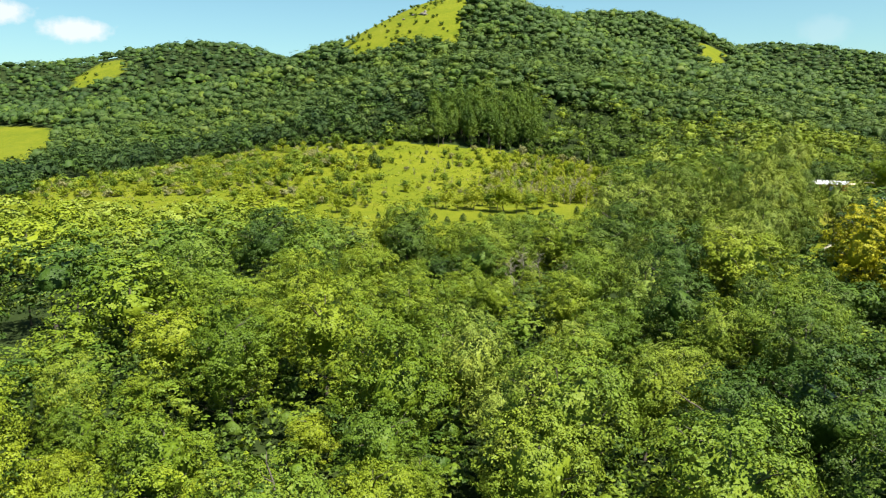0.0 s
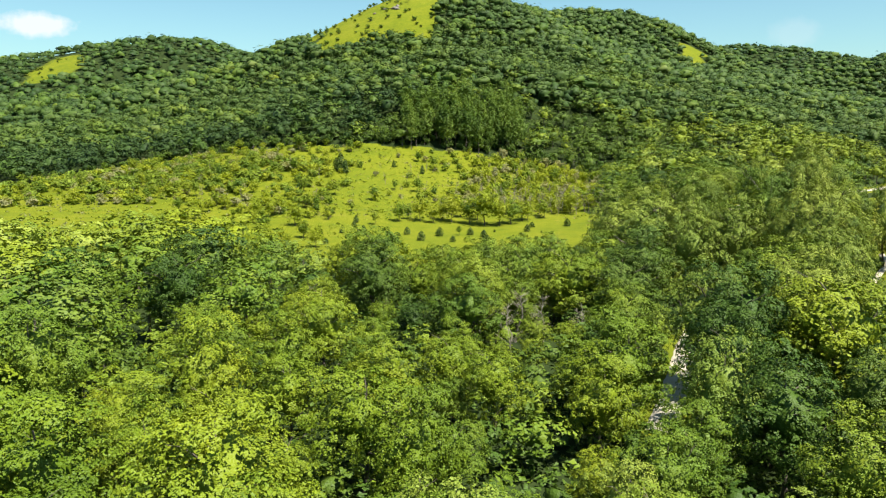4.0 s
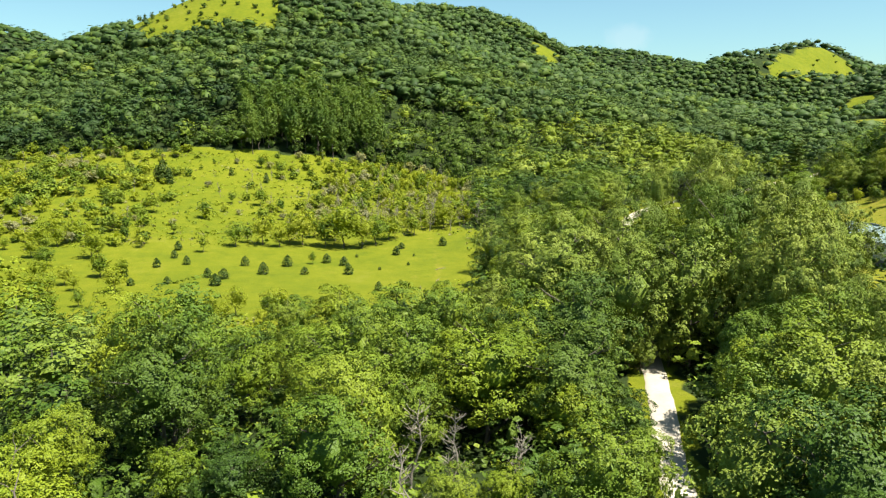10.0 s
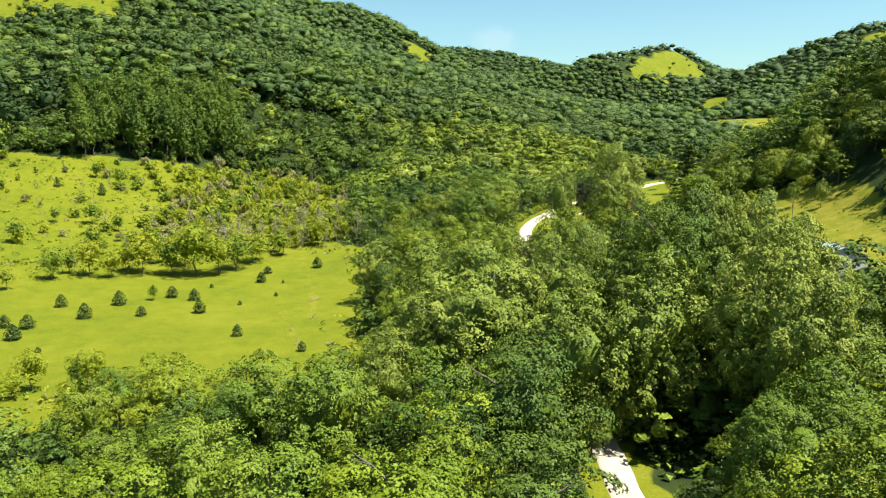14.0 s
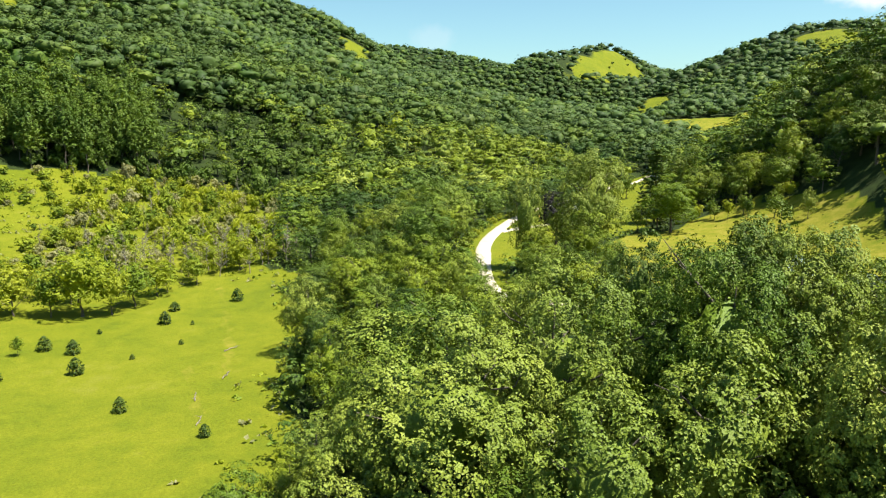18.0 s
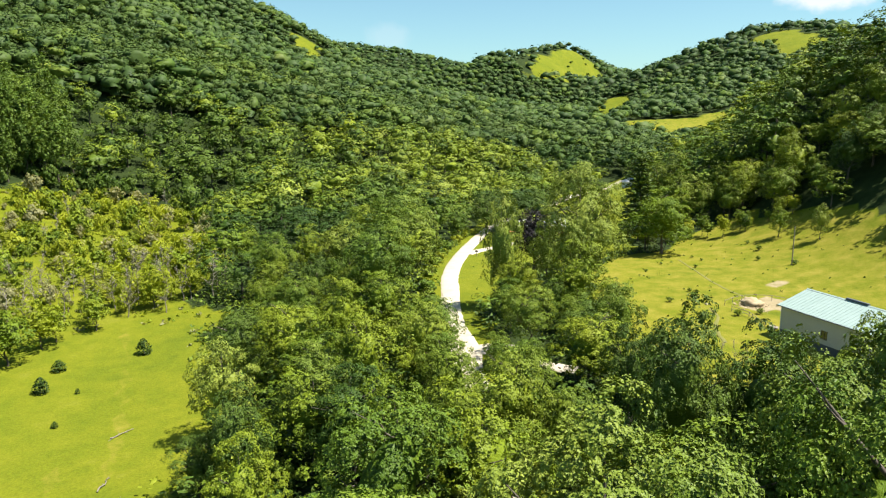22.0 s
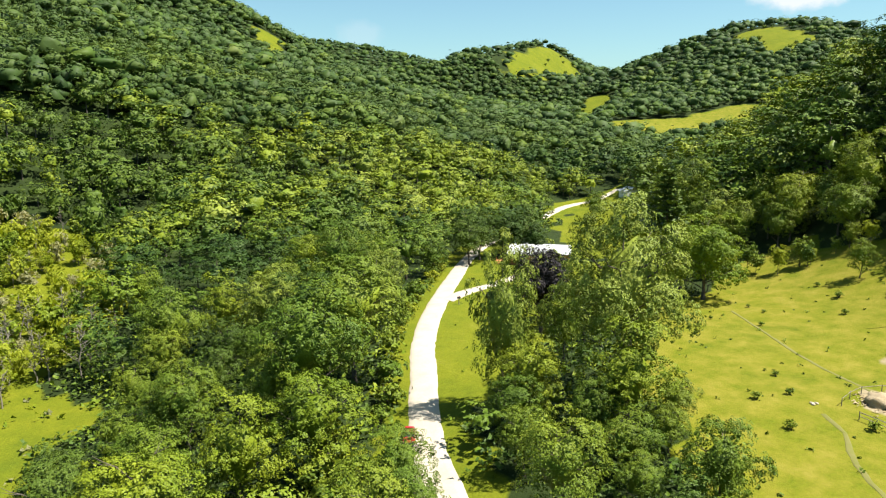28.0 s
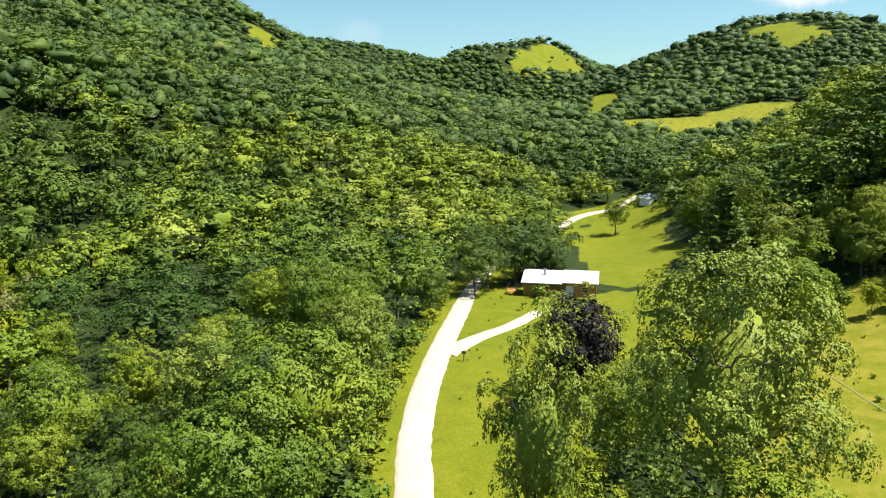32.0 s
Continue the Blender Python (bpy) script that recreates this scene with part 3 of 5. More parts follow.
def wood_of(r, height, girth, low, radius, limbs=7, top=0.82):
    """Trunk with limbs that rise into the crown."""
    stem = bent(r, (0, 0, -0.6), (r.normal() * 0.4, r.normal() * 0.4, height * top), 7, 0.02)
    out = [tube(r, stem, np.linspace(girth, girth * 0.16, 7) * np.array([1.35, 1, 1, 1, 1, 1, 1]), 8)]
    for k in range(limbs):
        h = height * (low + (top - low - 0.12) * k / max(1, limbs - 1)) * r.uniform(0.85, 1.05)
        a = 2.4 * k + r.uniform(-0.5, 0.5)
        reach = radius * r.uniform(0.6, 0.92)
        z0 = np.interp(h, stem[:, 2], np.arange(7))
        base = stem[int(z0)] + (stem[min(6, int(z0) + 1)] - stem[int(z0)]) * (z0 - int(z0))
        end = base + np.array([math.cos(a) * reach, math.sin(a) * reach, reach * r.uniform(0.5, 0.9)])
        line = bent(r, base, end, 5, 0.05)
        out.append(tube(r, line, np.linspace(girth * 0.42, girth * 0.07, 5), 5))
        tw = bent(r, line[2], line[2] + np.array([math.cos(a + 0.9), math.sin(a + 0.9), 0.7]) * reach * 0.5, 4, 0.05)
        out.append(tube(r, tw, np.linspace(girth * 0.2, girth * 0.05, 4), 4))
    return joined(out)


def empty_thing(name, label, category, group=""):
    ob = new(name)
    ob.empty_display_size = 0.5
    return tagged(ob, label, category, group)


def child(name, me, parent, label=""):
    ob = new(name, me)
    ob.parent = parent
    if label:
        ob["label"] = label
    return ob


def make_tree(name, label, group, leaf, seed, height=20, radius=7.2, low=0.10, boughs=30, tufts=17, per=22, size=0.255, girth=0.32, sharp=0.35, point=0.0, bark=BARK, limbs=7, lump=(0.25, 0.4), flat=0.78):
    r = np.random.default_rng(seed)
    ob = empty_thing(name, label, "tree", group)
    child("trunk", mesh_from("trunk", *wood_of(r, height, girth, low + 0.02, radius * 0.85, limbs), mats=[bark], smooth=True), ob)
    core = inner_cards(r, boughs * 16, height, radius, low, size * 1.4, 0.62)
    # Unseen solid core, added inside the crown to block light and darken gaps.
    deep = hull(r, radius * 0.58, height * (1 - low) * 0.3, height * (1 + low) / 2, 2, 9, 0.08, -0.9)
    leaves = crown_cards(r, height, radius, low, boughs, tufts, per, size, sharp=sharp, point=point, lump=lump, flat=flat)
    child("crown", mesh_from("crown", *joined([leaves, core, deep]), mats=[leaf]), ob)
    return ob


def make_pine(name, label, group, leaf, seed, height=20, radius=4.6, tiers=15, per=9, cards=14, size=0.75):
    r = np.random.default_rng(seed)
    ob = empty_thing(name, label, "tree", group)
    wood = [tube(r, bent(r, (0, 0, -0.5), (0, 0, height * 0.98), 7, 0.005), np.linspace(0.3, 0.04, 7), 7)]
    c, n = [], []
    for k in range(tiers):
        f = k / (tiers - 1)
        z, reach = height * (0.12 + 0.86 * f), radius * (1 - f) ** 0.8 + 0.3
        for j in range(per):
            a = 2 * np.pi * (j + r.uniform(-0.3, 0.3)) / per + k * 0.7
            end = np.array([math.cos(a) * reach, math.sin(a) * reach, z - 0.12 * reach])
            if f < 0.9 and j % 2 == 0:
                wood.append(tube(r, [(0, 0, z), end * [0.6, 0.6, 1], end], [0.06, 0.04, 0.02], 4))
            s = r.uniform(0.25, 1.05, cards)[:, None]
            c.append(np.array([0, 0, z]) * (1 - s) + end * s + r.normal(size=(cards, 3)) * [0.35, 0.35, 0.22])
            n.append(unit(np.array([0, 0, 1.0]) + r.normal(size=(cards, 3)) * 0.5))
    child("trunk", mesh_from("trunk", *joined(wood), mats=[BARK], smooth=True), ob)
    child("crown", mesh_from("crown", *leaf_cards(r, np.concatenate(c), np.concatenate(n), size, 0.5, sharp=0.3), mats=[leaf]), ob)
    return ob


def make_snag(name, label, group, seed, height=11, spread=2.6, branches=16, leaf=None):
    r = np.random.default_rng(seed)
    ob = empty_thing(name, label, "tree", group)
    stem = bent(r, (0, 0, -0.4), (r.normal() * 0.5, r.normal() * 0.5, height), 7, 0.03)
    out = [tube(r, stem, np.linspace(0.16, 0.03, 7), 6)]
    for k in range(branches):
        f = r.uniform(0.3, 0.95)
        i = int(f * 6)
        base = stem[i] + (stem[min(i + 1, 6)] - stem[i]) * (f * 6 - i)
        a, reach = r.uniform(0, 6.3), spread * (1.1 - 0.7 * f) * r.uniform(0.6, 1.1)
        line = bent(r, base, base + np.array([math.cos(a) * reach, math.sin(a) * reach, reach * r.uniform(0.5, 1.3)]), 4, 0.06)
        out.append(tube(r, line, np.linspace(0.07, 0.02, 4), 4))
        for q in range(3):
            b = r.uniform(0, 6.3)
            out.append(tube(r, bent(r, line[1 + q % 2], line[1 + q % 2] + np.array([math.cos(b), math.sin(b), 0.9]) * reach * 0.45, 3, 0.05), [0.035, 0.025, 0.012], 3))
    child("trunk", mesh_from("trunk", *joined(out), mats=[DEADWOOD], smooth=True), ob)
    if leaf:
        c = crown_cards(r, height, spread, 0.3, 10, 5, 5, 0.36, sharp=0.4)
        child("crown", mesh_from("crown", *c, mats=[leaf]), ob, "sparse remaining leaves")
    return ob


def put(proto, x, y, top=None, tall=20.0, wide=1.0, turn=0.0, label="", sink=0.0):
    """A copy of a tree on the ground, stretched so that its top comes to that height."""
    z = float(land(x, y))
    s = ((top - z) if top is not None else tall) / proto["tall"]
    m = Matrix.LocRotScale((x, y, z - sink), Euler((0, 0, turn)), (s * wide, s * wide, s))
    ob = copy_thing(proto, m)
    if label:
        ob["label"] = label
    return ob


def proto(ob, tall):
    ob["tall"] = float(tall)
    return ob


WOODS = "broadleaf trees of the valley wood"
KINDS = {}
for kind, leaf, label, n, kw in (
    ("mid", LEAF_MID, "mid-green broadleaf tree with a full rounded crown", 4, {}),
    ("dark", LEAF_DARK, "dark green broadleaf tree with a dense rounded crown", 3, dict(boughs=26, tufts=20)),
    ("light", LEAF_LIGHT, "bright yellow-green broadleaf tree in full summer leaf", 3, dict(boughs=34, tufts=15, low=0.06, lump=(0.22, 0.36))),
    ("grey", LEAF_GREY, "tall grey-green broadleaf tree with a loose open crown", 3, dict(boughs=36, tufts=14, low=0.05, lump=(0.2, 0.34), flat=1.0)),
):
    KINDS[kind] = [proto(make_tree("broadleaf_tree", label, WOODS, leaf, 100 * len(KINDS) + k, **kw), 20) for k in range(n)]
KINDS["big"] = [proto(make_tree("broadleaf_tree", "very large grey-green broadleaf tree with a wide spreading crown", WOODS, leaf, 640 + k, 28, 11, 0.1, 58, 24, 26, 0.245, 0.5, limbs=11, lump=(0.15, 0.26), flat=1.05), 28) for k, leaf in enumerate((LEAF_GREY, LEAF_GREY, LEAF_MID))]
PINE = proto(make_pine("pine_tree", "tall green pine with layered feathery boughs", "", LEAF_PINE, 5), 20)

VALLEY = [(0, 40), (10, 135), (45, 205), (105, 295), (175, 400)]
EAST_EDGE = [(292, 330), (278, 366), (262, 384), (268, 400), (290, 428), (318, 452)]
NAMED = {
    "big": [(62, 238, 30, 1.15), (102, 234.5, 38.5, 0.72), (109, 236, 36, 0.6), (78, 240, 33, 0.85), (159.5, 329.5, 41.5, 0.88), (72, 187, 22, 1.0), (95, 206, 30, 1.0), (113, 230, 36, 0.8), (93, 228, 36, 0.75), (103, 227, 36, 0.7), (64, 154, 28, 0.9)],
    "mid": [(43.5, 170, 14, 1.2), (61, 174, 19, 1.1), (56, 166, 17, 1.1), (22, 172, 11, 1.4), (10, 176, 19, 1.5), (13, 189, 20, 1.5), (23, 199, 21, 1.4), (-10, 203, 25, 1.25), (18, 207, 21, 1.25), (132, 364, 31, 1.4), (121, 356, 28, 1.4), (152, 410, 29, 1.0), (162, 414, 24, 1.1), (338, 504, 19, 1.35), (279, 378, 31, 1.4), (287, 375, 36, 1.3), (274, 384, 29, 1.3), (291, 388, 36, 1.3), (271, 370, 29, 1.2), (284, 364, 37, 1.3), (140, 331, 17, 1.6), (121, 300, 14, 1.5), (129, 296, 14, 1.4), (116, 301, 14, 1.2), (24, 108, 18, 1.3), (58, 112, 22, 1.4), (67, 126, 20, 1.3), (49, 104, 20, 1.3), (31, 117, 17, 1.3), (19, 97, 18, 1.3), (143, 313, 17, 1.5), (129.6, 310.8, 21, 1.3), (137, 306, 16, 1.3), (134, 322, 17, 1.4), (146, 322, 18, 1.3), (152, 314, 15, 1.3), (113, 317, 17, 1.3), (103, 281, 22, 1.1), (107, 307, 16, 1.3), (103, 297, 17, 1.2), (98, 284, 17, 1.3), (113, 291, 16, 1.4), (96, 352, 13, 1.5), (104, 364, 16, 1.4), (118, 325.5, 17, 1.4), (121.5, 310, 13, 1.3), (123, 303, 13, 1.2), (98, 276, 14, 1.5), (101.5, 287.5, 13, 1.3), (109.5, 286, 12, 1.3)],
    "dark": [(-47, 183, 25, 1.3), (122, 262, 19, 1.4), (126, 254, 18, 1.4), (121, 255.5, 28, 0.95), (111, 261, 31, 0.85), (106, 243, 30, 1.2), (119.7, 276.2, 23, 0.8), (155, 273, 15, 1.5), (148, 262, 15, 1.5), (51.5, 187, 11, 1.3), (48, 196, 13.5, 1.5), (84, 344, 14, 1.6), (213, 440, 21, 1.6), (222, 446, 23, 1.5), (240, 439, 18, 1.2), (231, 445, 22, 1.6), (241, 447, 21, 1.5), (226, 458, 22, 1.5), (248, 455, 22, 1.4), (136, 262, 14, 1.4), (126, 266, 16, 1.3)],
    "light": [(-6, 56, 19, 1.2), (14, 160, 10.5, 1.4), (20.5, 163, 9.5, 1.4), (28, 171, 11, 1.4), (-17, 214, 22, 1.1), (251, 338, 25, 1.1), (266, 348, 27, 1.0), (-30, 149, 18, 1.5), (-17, 132, 18, 1.4), (-22, 120, 19, 1.3), (-5, 140, 18, 1.35), (113, 433, 19, 1.2), (33, 194, 21, 1.6), (41, 200, 20, 1.3)],
    "grey": [(55, 158, 17, 1.2), (99, 214, 31, 1.1), (111, 224, 30, 1.2), (95, 222, 28, 1.2), (143.5, 338, 35, 0.72), (134, 240, 30, 1.1), (143, 246, 26, 1.1), (77.5, 220, 11, 1.4), (70.5, 218, 9, 1.3), (70, 223, 15, 1.5), (82, 224, 16, 1.5), (75, 232, 17, 1.4), (81, 219, 29, 1.2), (70, 222, 26, 1.2), (151, 325, 16, 1.6), (160, 319, 16, 1.5), (247.3, 322.7, 27, 0.9), (150, 262, 13, 1.3)],
}
taken = []
turns = np.random.default_rng(71)
for kind, rows in NAMED.items():
    for k, (x, y, top, wide) in enumerate(rows):
        put(KINDS[kind][k % len(KINDS[kind])], x, y, top, wide=wide if kind == "big" else 0.77 * wide, turn=turns.uniform(0, 6.3))
        taken.append((x, y, (9.0 if kind == "big" else 5.0) * wide * (top - float(land(x, y))) / (28 if kind == "big" else 20)))
purple = proto(make_tree("ornamental_tree", "dark purple-leaved ornamental tree beside the driveway", "", LEAF_PURPLE, 900, 14, 5.2, 0.05, 28, 16, 14, 0.28), 14)
purple.matrix_basis = Matrix.LocRotScale(at(174.5, 363.5), None, (1.3, 1.3, 1.42))
taken.append((174.5, 363.5, 6))
yellow = proto(make_tree("broadleaf_tree", "yellow-leaved broadleaf tree among green trees", "", LEAF_YELLOW, 930, 22, 6.2, boughs=34), 22)
yellow.matrix_basis = Matrix.LocRotScale(at(93, 155), None, (1.35, 1.35, 1.25))
taken.append((93, 155, 6))
maple = proto(make_tree("maple_tree", "dense round yellow-green maple at the edge of the pasture", "", LEAF_MAPLE, 960, 22, 8.6, 0.02, 50, 20, 18, 0.3, 0.4, limbs=9, lump=(0.2, 0.32)), 22)
maple.matrix_basis = Matrix.LocRotScale(at(226, 362), None, (1.15, 1.15, 0.98))
taken.append((226, 362, 9))
put(PINE, 232, 373, 23, wide=0.8, turn=1, label="small blue-green spruce behind the maple")
PINE.matrix_basis = Matrix.LocRotScale(at(243.5, 387.5), None, (2.0, 2.0, 1.5))
taken += [(243.5, 387.5, 10), (232, 373, 5)]

# Places of all wild trees, row by row, shifted at random.
GROVE = [(-8, 528), (78, 540), (80, 588), (-10, 584)]
BUILT = [(20, 167, 8), (77, 201, 6), (36, 154, 7), (61, 188, 7), (44, 172, 8), (53, 180, 6), (129, 319, 7), (121, 332, 7), (243.5, 387.5, 14), (234, 376, 9), (37, 146, 6.5), (162, 303, 11), (125, 336, 9), (25, 180, 7.5), (176, 282, 24), (231, 427, 11), (381, 526, 12)]


def wild(step, x0, x1, y0, y1):
    a, b = np.meshgrid(np.arange(x0, x1, step), np.arange(y0, y1, step * 0.9))
    a = a + (np.arange(a.shape[0]) % 2)[:, None] * step * 0.5
    a = a + rng.uniform(-0.44, 0.44, a.shape) * step
    b = b + rng.uniform(-0.44, 0.44, b.shape) * step
    return a.ravel(), b.ravel()


def wooded(x, y):
    m, d, e = cover(x, y, False)
    ok = (m < 0.5) & (d < 0.3) & (near_line(DRIVE, x, y) > 5)
    ok &= near_line(ROAD, x, y) > np.where(y > 308, 5.2, np.where((y < 138) | (y > 218), 2.2, np.where(y > 196, 6.5, 3.2)))
    ok &= (near_line(BARN_DRIVE, x, y) > 3.5) & (near_line(FARM_TRACK, x, y) > 3.5)
    beside = x - np.interp(y, [p[1] for p in ROAD], [p[0] for p in ROAD])
    ok &= ~((y > 336) & (y < 424) & (beside > 0) & (beside < 15))
    way, far = np.degrees(np.arctan2(x - 102, y - 293)), np.hypot(x - 102, y - 293)
    ok &= ~((way > 43.3) & (way < 53.6) & (far > 175) & (far < 325))
    ok &= ~inside(GROVE, x, y)
    for a, b, r in BUILT:
        ok &= np.hypot(x - a, y - b) > r
    return ok


def free(x, y, gap=0.8):
    ok = np.ones(len(x), bool)
    for a, b, r in taken:
        ok &= np.hypot(x - a, y - b) > r * gap
    return ok


def tree_height(x, y):
    """Usual height of the wood from place to place."""
    h = 16 + 2.5 * wobble(x, y, 35)
    h = h + 9 * np.exp(-((x - 92) / 48) ** 2 - ((y - 205) / 65) ** 2)
    h = h - 7 * np.exp(-((x - 8) / 45) ** 2 - ((y - 252) / 24) ** 2)
    h = h - 3 * np.exp(-((x - 115) / 45) ** 2 - ((y - 430) / 60) ** 2)
    h = h + 7 * np.exp(-((x - 300) / 36) ** 2 - ((y - 410) / 75) ** 2)
    h = h - 6 * np.exp(-((x - 142) / 22) ** 2 - ((y - 268) / 28) ** 2)
    return np.where(y > 600, h - 2.5, h)


def open_view(x, y):
    """The part of the valley that lies open from above the road."""
    return (x > -0.7 * y - 30) & (y > 0.5 * x + 45) & (y > 38)


rng = np.random.default_rng(29)
ax, ay = wild(12.8, -300, 460, -60, 620)
bx, by = wild(10.8, -300, 460, -60, 620)
near_a = near_line(VALLEY, ax, ay) < 105
near_b = near_line(VALLEY, bx, by) < 105
wx, wy = np.concatenate([ax[near_a], bx[~near_b]]), np.concatenate([ay[near_a], by[~near_b]])
keep = wooded(wx, wy) & free(wx, wy) & (open_view(wx, wy) | (rng.random(len(wx)) < np.where((wy > -55) & (wx > -210) & (wx < 330), 0.9, 0.16)))
wx, wy = wx[keep], wy[keep]
dist = near_line(VALLEY, wx, wy)
ahead = (wy > 40) & (wy < 430) & open_view(wx, wy)
order = np.argsort(np.where(ahead, dist, 1e9))
hero = np.zeros(len(wx), bool)
hero[order[:206]] = True
hero |= (wy > 25) & (wy < 75) & (np.abs(wx) < 0.72 * wy + 4)
hero |= (near_line(EAST_EDGE, wx, wy) < 17) & (wy > 300)
hh = tree_height(wx, wy) * rng.uniform(0.58, 1.28, len(wx))
view = (np.abs(np.arctan2(wx, wy - 34) - 0.578) < 0.05) & (wy < 206)
hh = np.where(view, np.clip(hh, 3, 43 - 0.213 * np.hypot(wx, wy - 34) - land(wx, wy)), hh)
gap = (np.abs(np.arctan2(wx, wy) - 0.54) < 0.07) & (wy < 152)
hh = np.where(gap, np.clip(hh, 3, 43 - 0.17 * np.hypot(wx, wy) - land(wx, wy)), hh)
pick = np.clip(0.5 + 0.32 * wobble(wx + 500, wy, 30) + rng.normal(size=len(wx)) * 0.3, 0, 0.999)
west = np.clip((40 - wx) / 80, 0, 1)
for i in np.flatnonzero(hero):
    p = pick[i] + 0.3 * west[i] * (wy[i] < 170) + 0.05 * (wx[i] < 40) - 0.22 * ((wx[i] > 30) | ((wx[i] > 8) & (wy[i] < 100))) * (wy[i] < 240) + 0.1 * (wy[i] > 250)
    kind = "dark" if p < 0.24 else "mid" if p < 0.52 else "grey" if p < 0.66 and west[i] < 0.5 else "light"
    protos = KINDS[kind]
    put(protos[i % len(protos)], wx[i], wy[i], None, hh[i], rng.uniform(0.86, 1.22), rng.uniform(0, 6.3))


# The rest of the woods: one mesh for each belt of distance.
def template(seed, level, lumps, boughs, tufts, per, size, trunk, fill=0.7, rough=0.09, deep=6.9, lump=(0.3, 0.46), scatter=0.12):
    r = np.random.default_rng(seed)
    rz = r.uniform(0.87, 1.13) * deep
    low = 1 - rz * 2 / 16
    parts = [hull(r, 5.3 * fill, rz * fill, 16 - rz * 1.12, level, lumps, rough)]
    parts.append(crown_cards(r, 16, 5.3, low, boughs, tufts, per, size, up=0.2, scatter=scatter, lump=lump))
    v, f = joined(parts)
    m = np.zeros(len(f), int)
    if trunk:
        tv, tf = tube(r, [(0, 0, -1), (0.1, 0, 6), (0, 0.1, 11)], [0.24, 0.18, 0.08], 4)
        f = np.concatenate([f, tf + len(v)])
        v = np.concatenate([v, tv])
        m = np.concatenate([m, np.full(len(tf), 9)])
    return v, f, m


def woods(name, label, x, y, h, tone, detail, seed, wide=(1.05, 1.35)):
    """A belt of trees in one mesh."""
    r = np.random.default_rng(seed)
    temps = [template(seed + k, *detail) for k in range(9)]
    z = land(x, y)
    vs, fs, ms, hues, n = [], [], [], [], 0
    which = r.integers(0, 9, len(x))
    turn = r.uniform(0, 6.3, len(x))
    w = r.uniform(*wide, len(x))
    vary = r.normal(size=len(x)) * (0.3 if seed >= 370 else 0.24)
    for k in range(9):
        tv, tf, tm = temps[k]
        sel = np.flatnonzero(which == k)
        if not len(sel):
            continue
        s = (h[sel] / 16)[:, None]
        c, q = np.cos(turn[sel])[:, None], np.sin(turn[sel])[:, None]
        ww = (w[sel])[:, None] * s
        px = (tv[None, :, 0] * c - tv[None, :, 1] * q) * ww + x[sel][:, None]
        py = (tv[None, :, 0] * q + tv[None, :, 1] * c) * ww + y[sel][:, None]
        pz = tv[None, :, 2] * s + z[sel][:, None]
        vs.append(np.stack([px, py, pz], -1).reshape(-1, 3))
        fs.append((tf[None] + (np.arange(len(sel)) * len(tv))[:, None, None] + n).reshape(-1, 3))
        ms.append(np.where(tm[None] == 9, 4, tone[sel][:, None]).ravel())
        hues.append(np.repeat(vary[sel], len(tv)))
        n += len(sel) * len(tv)
    mats = (FAR_SHADED_LEAVES if seed >= 370 else [LEAF_DARK, LEAF_MID, LEAF_LIGHT, LEAF_GREY]) + [BARK]
    ob = new(name, mesh_from(name, np.concatenate(vs), np.concatenate(fs), mats, np.concatenate(ms)))
    own = ob.data.attributes.new("vary", "FLOAT", "POINT")
    own.data.foreach_set("value", np.concatenate(hues).astype(np.float32))
    return tagged(ob, label, "woods", kind="stuff")


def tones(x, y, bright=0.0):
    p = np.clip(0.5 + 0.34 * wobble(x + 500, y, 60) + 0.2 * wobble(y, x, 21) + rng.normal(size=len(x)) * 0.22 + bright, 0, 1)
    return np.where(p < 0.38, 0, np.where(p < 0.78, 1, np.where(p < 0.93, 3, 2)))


rest = ~hero
vista = open_view(wx, wy)
tall_wood = (wx > 225) & (wx < 345) & (wy > 300) & (wy < 490)
close = rest & ((tall_wood) | ((dist < 118) & (wy < 480) & vista) | (np.hypot(wx, wy - 40) < 75))
middle = rest & ~close & (dist < 260) & vista
for name, label, sel, detail, seed in (
    ("valley_woods", "summer broadleaf wood filling the valley beside the road", close, (2, 9, 17, 8, 8, 0.38, True, 0.42, 0.08), 300),
    ("slope_woods", "dense summer broadleaf wood on the lower slopes", middle, (2, 14, 15, 5, 6, 0.56, True, 0.56, 0.09), 340),
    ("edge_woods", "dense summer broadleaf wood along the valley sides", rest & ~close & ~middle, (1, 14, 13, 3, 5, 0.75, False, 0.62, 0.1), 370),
):
    # Leaf colour offsets lighting: lighter in the shaded east wood, darker on bright west slopes.
    woods(name, label, wx[sel], wy[sel], hh[sel], tones(wx[sel], wy[sel], 0.3 * west[sel] * (wy[sel] < 330) + 0.04 * ((wy[sel] > 240) & (wy[sel] < 430)) - 0.2 * (wy[sel] > 440) + 0.3 * (wx[sel] > 225) - 0.25 * ((wx[sel] < -90) & (wy[sel] > 400))), detail, seed, (1.35, 1.75) if seed == 300 else (1.1, 1.9))


def facing(x, y):
    """Whether a hillside is turned to the valley, or forms a ridge."""
    d = np.hypot(x - 60, y - 150)
    ux, uy = (x - 60) / d, (y - 150) / d
    return (land(x + ux * 15, y + uy * 15) - land(x - ux * 15, y - uy * 15)) / 30 > -0.16


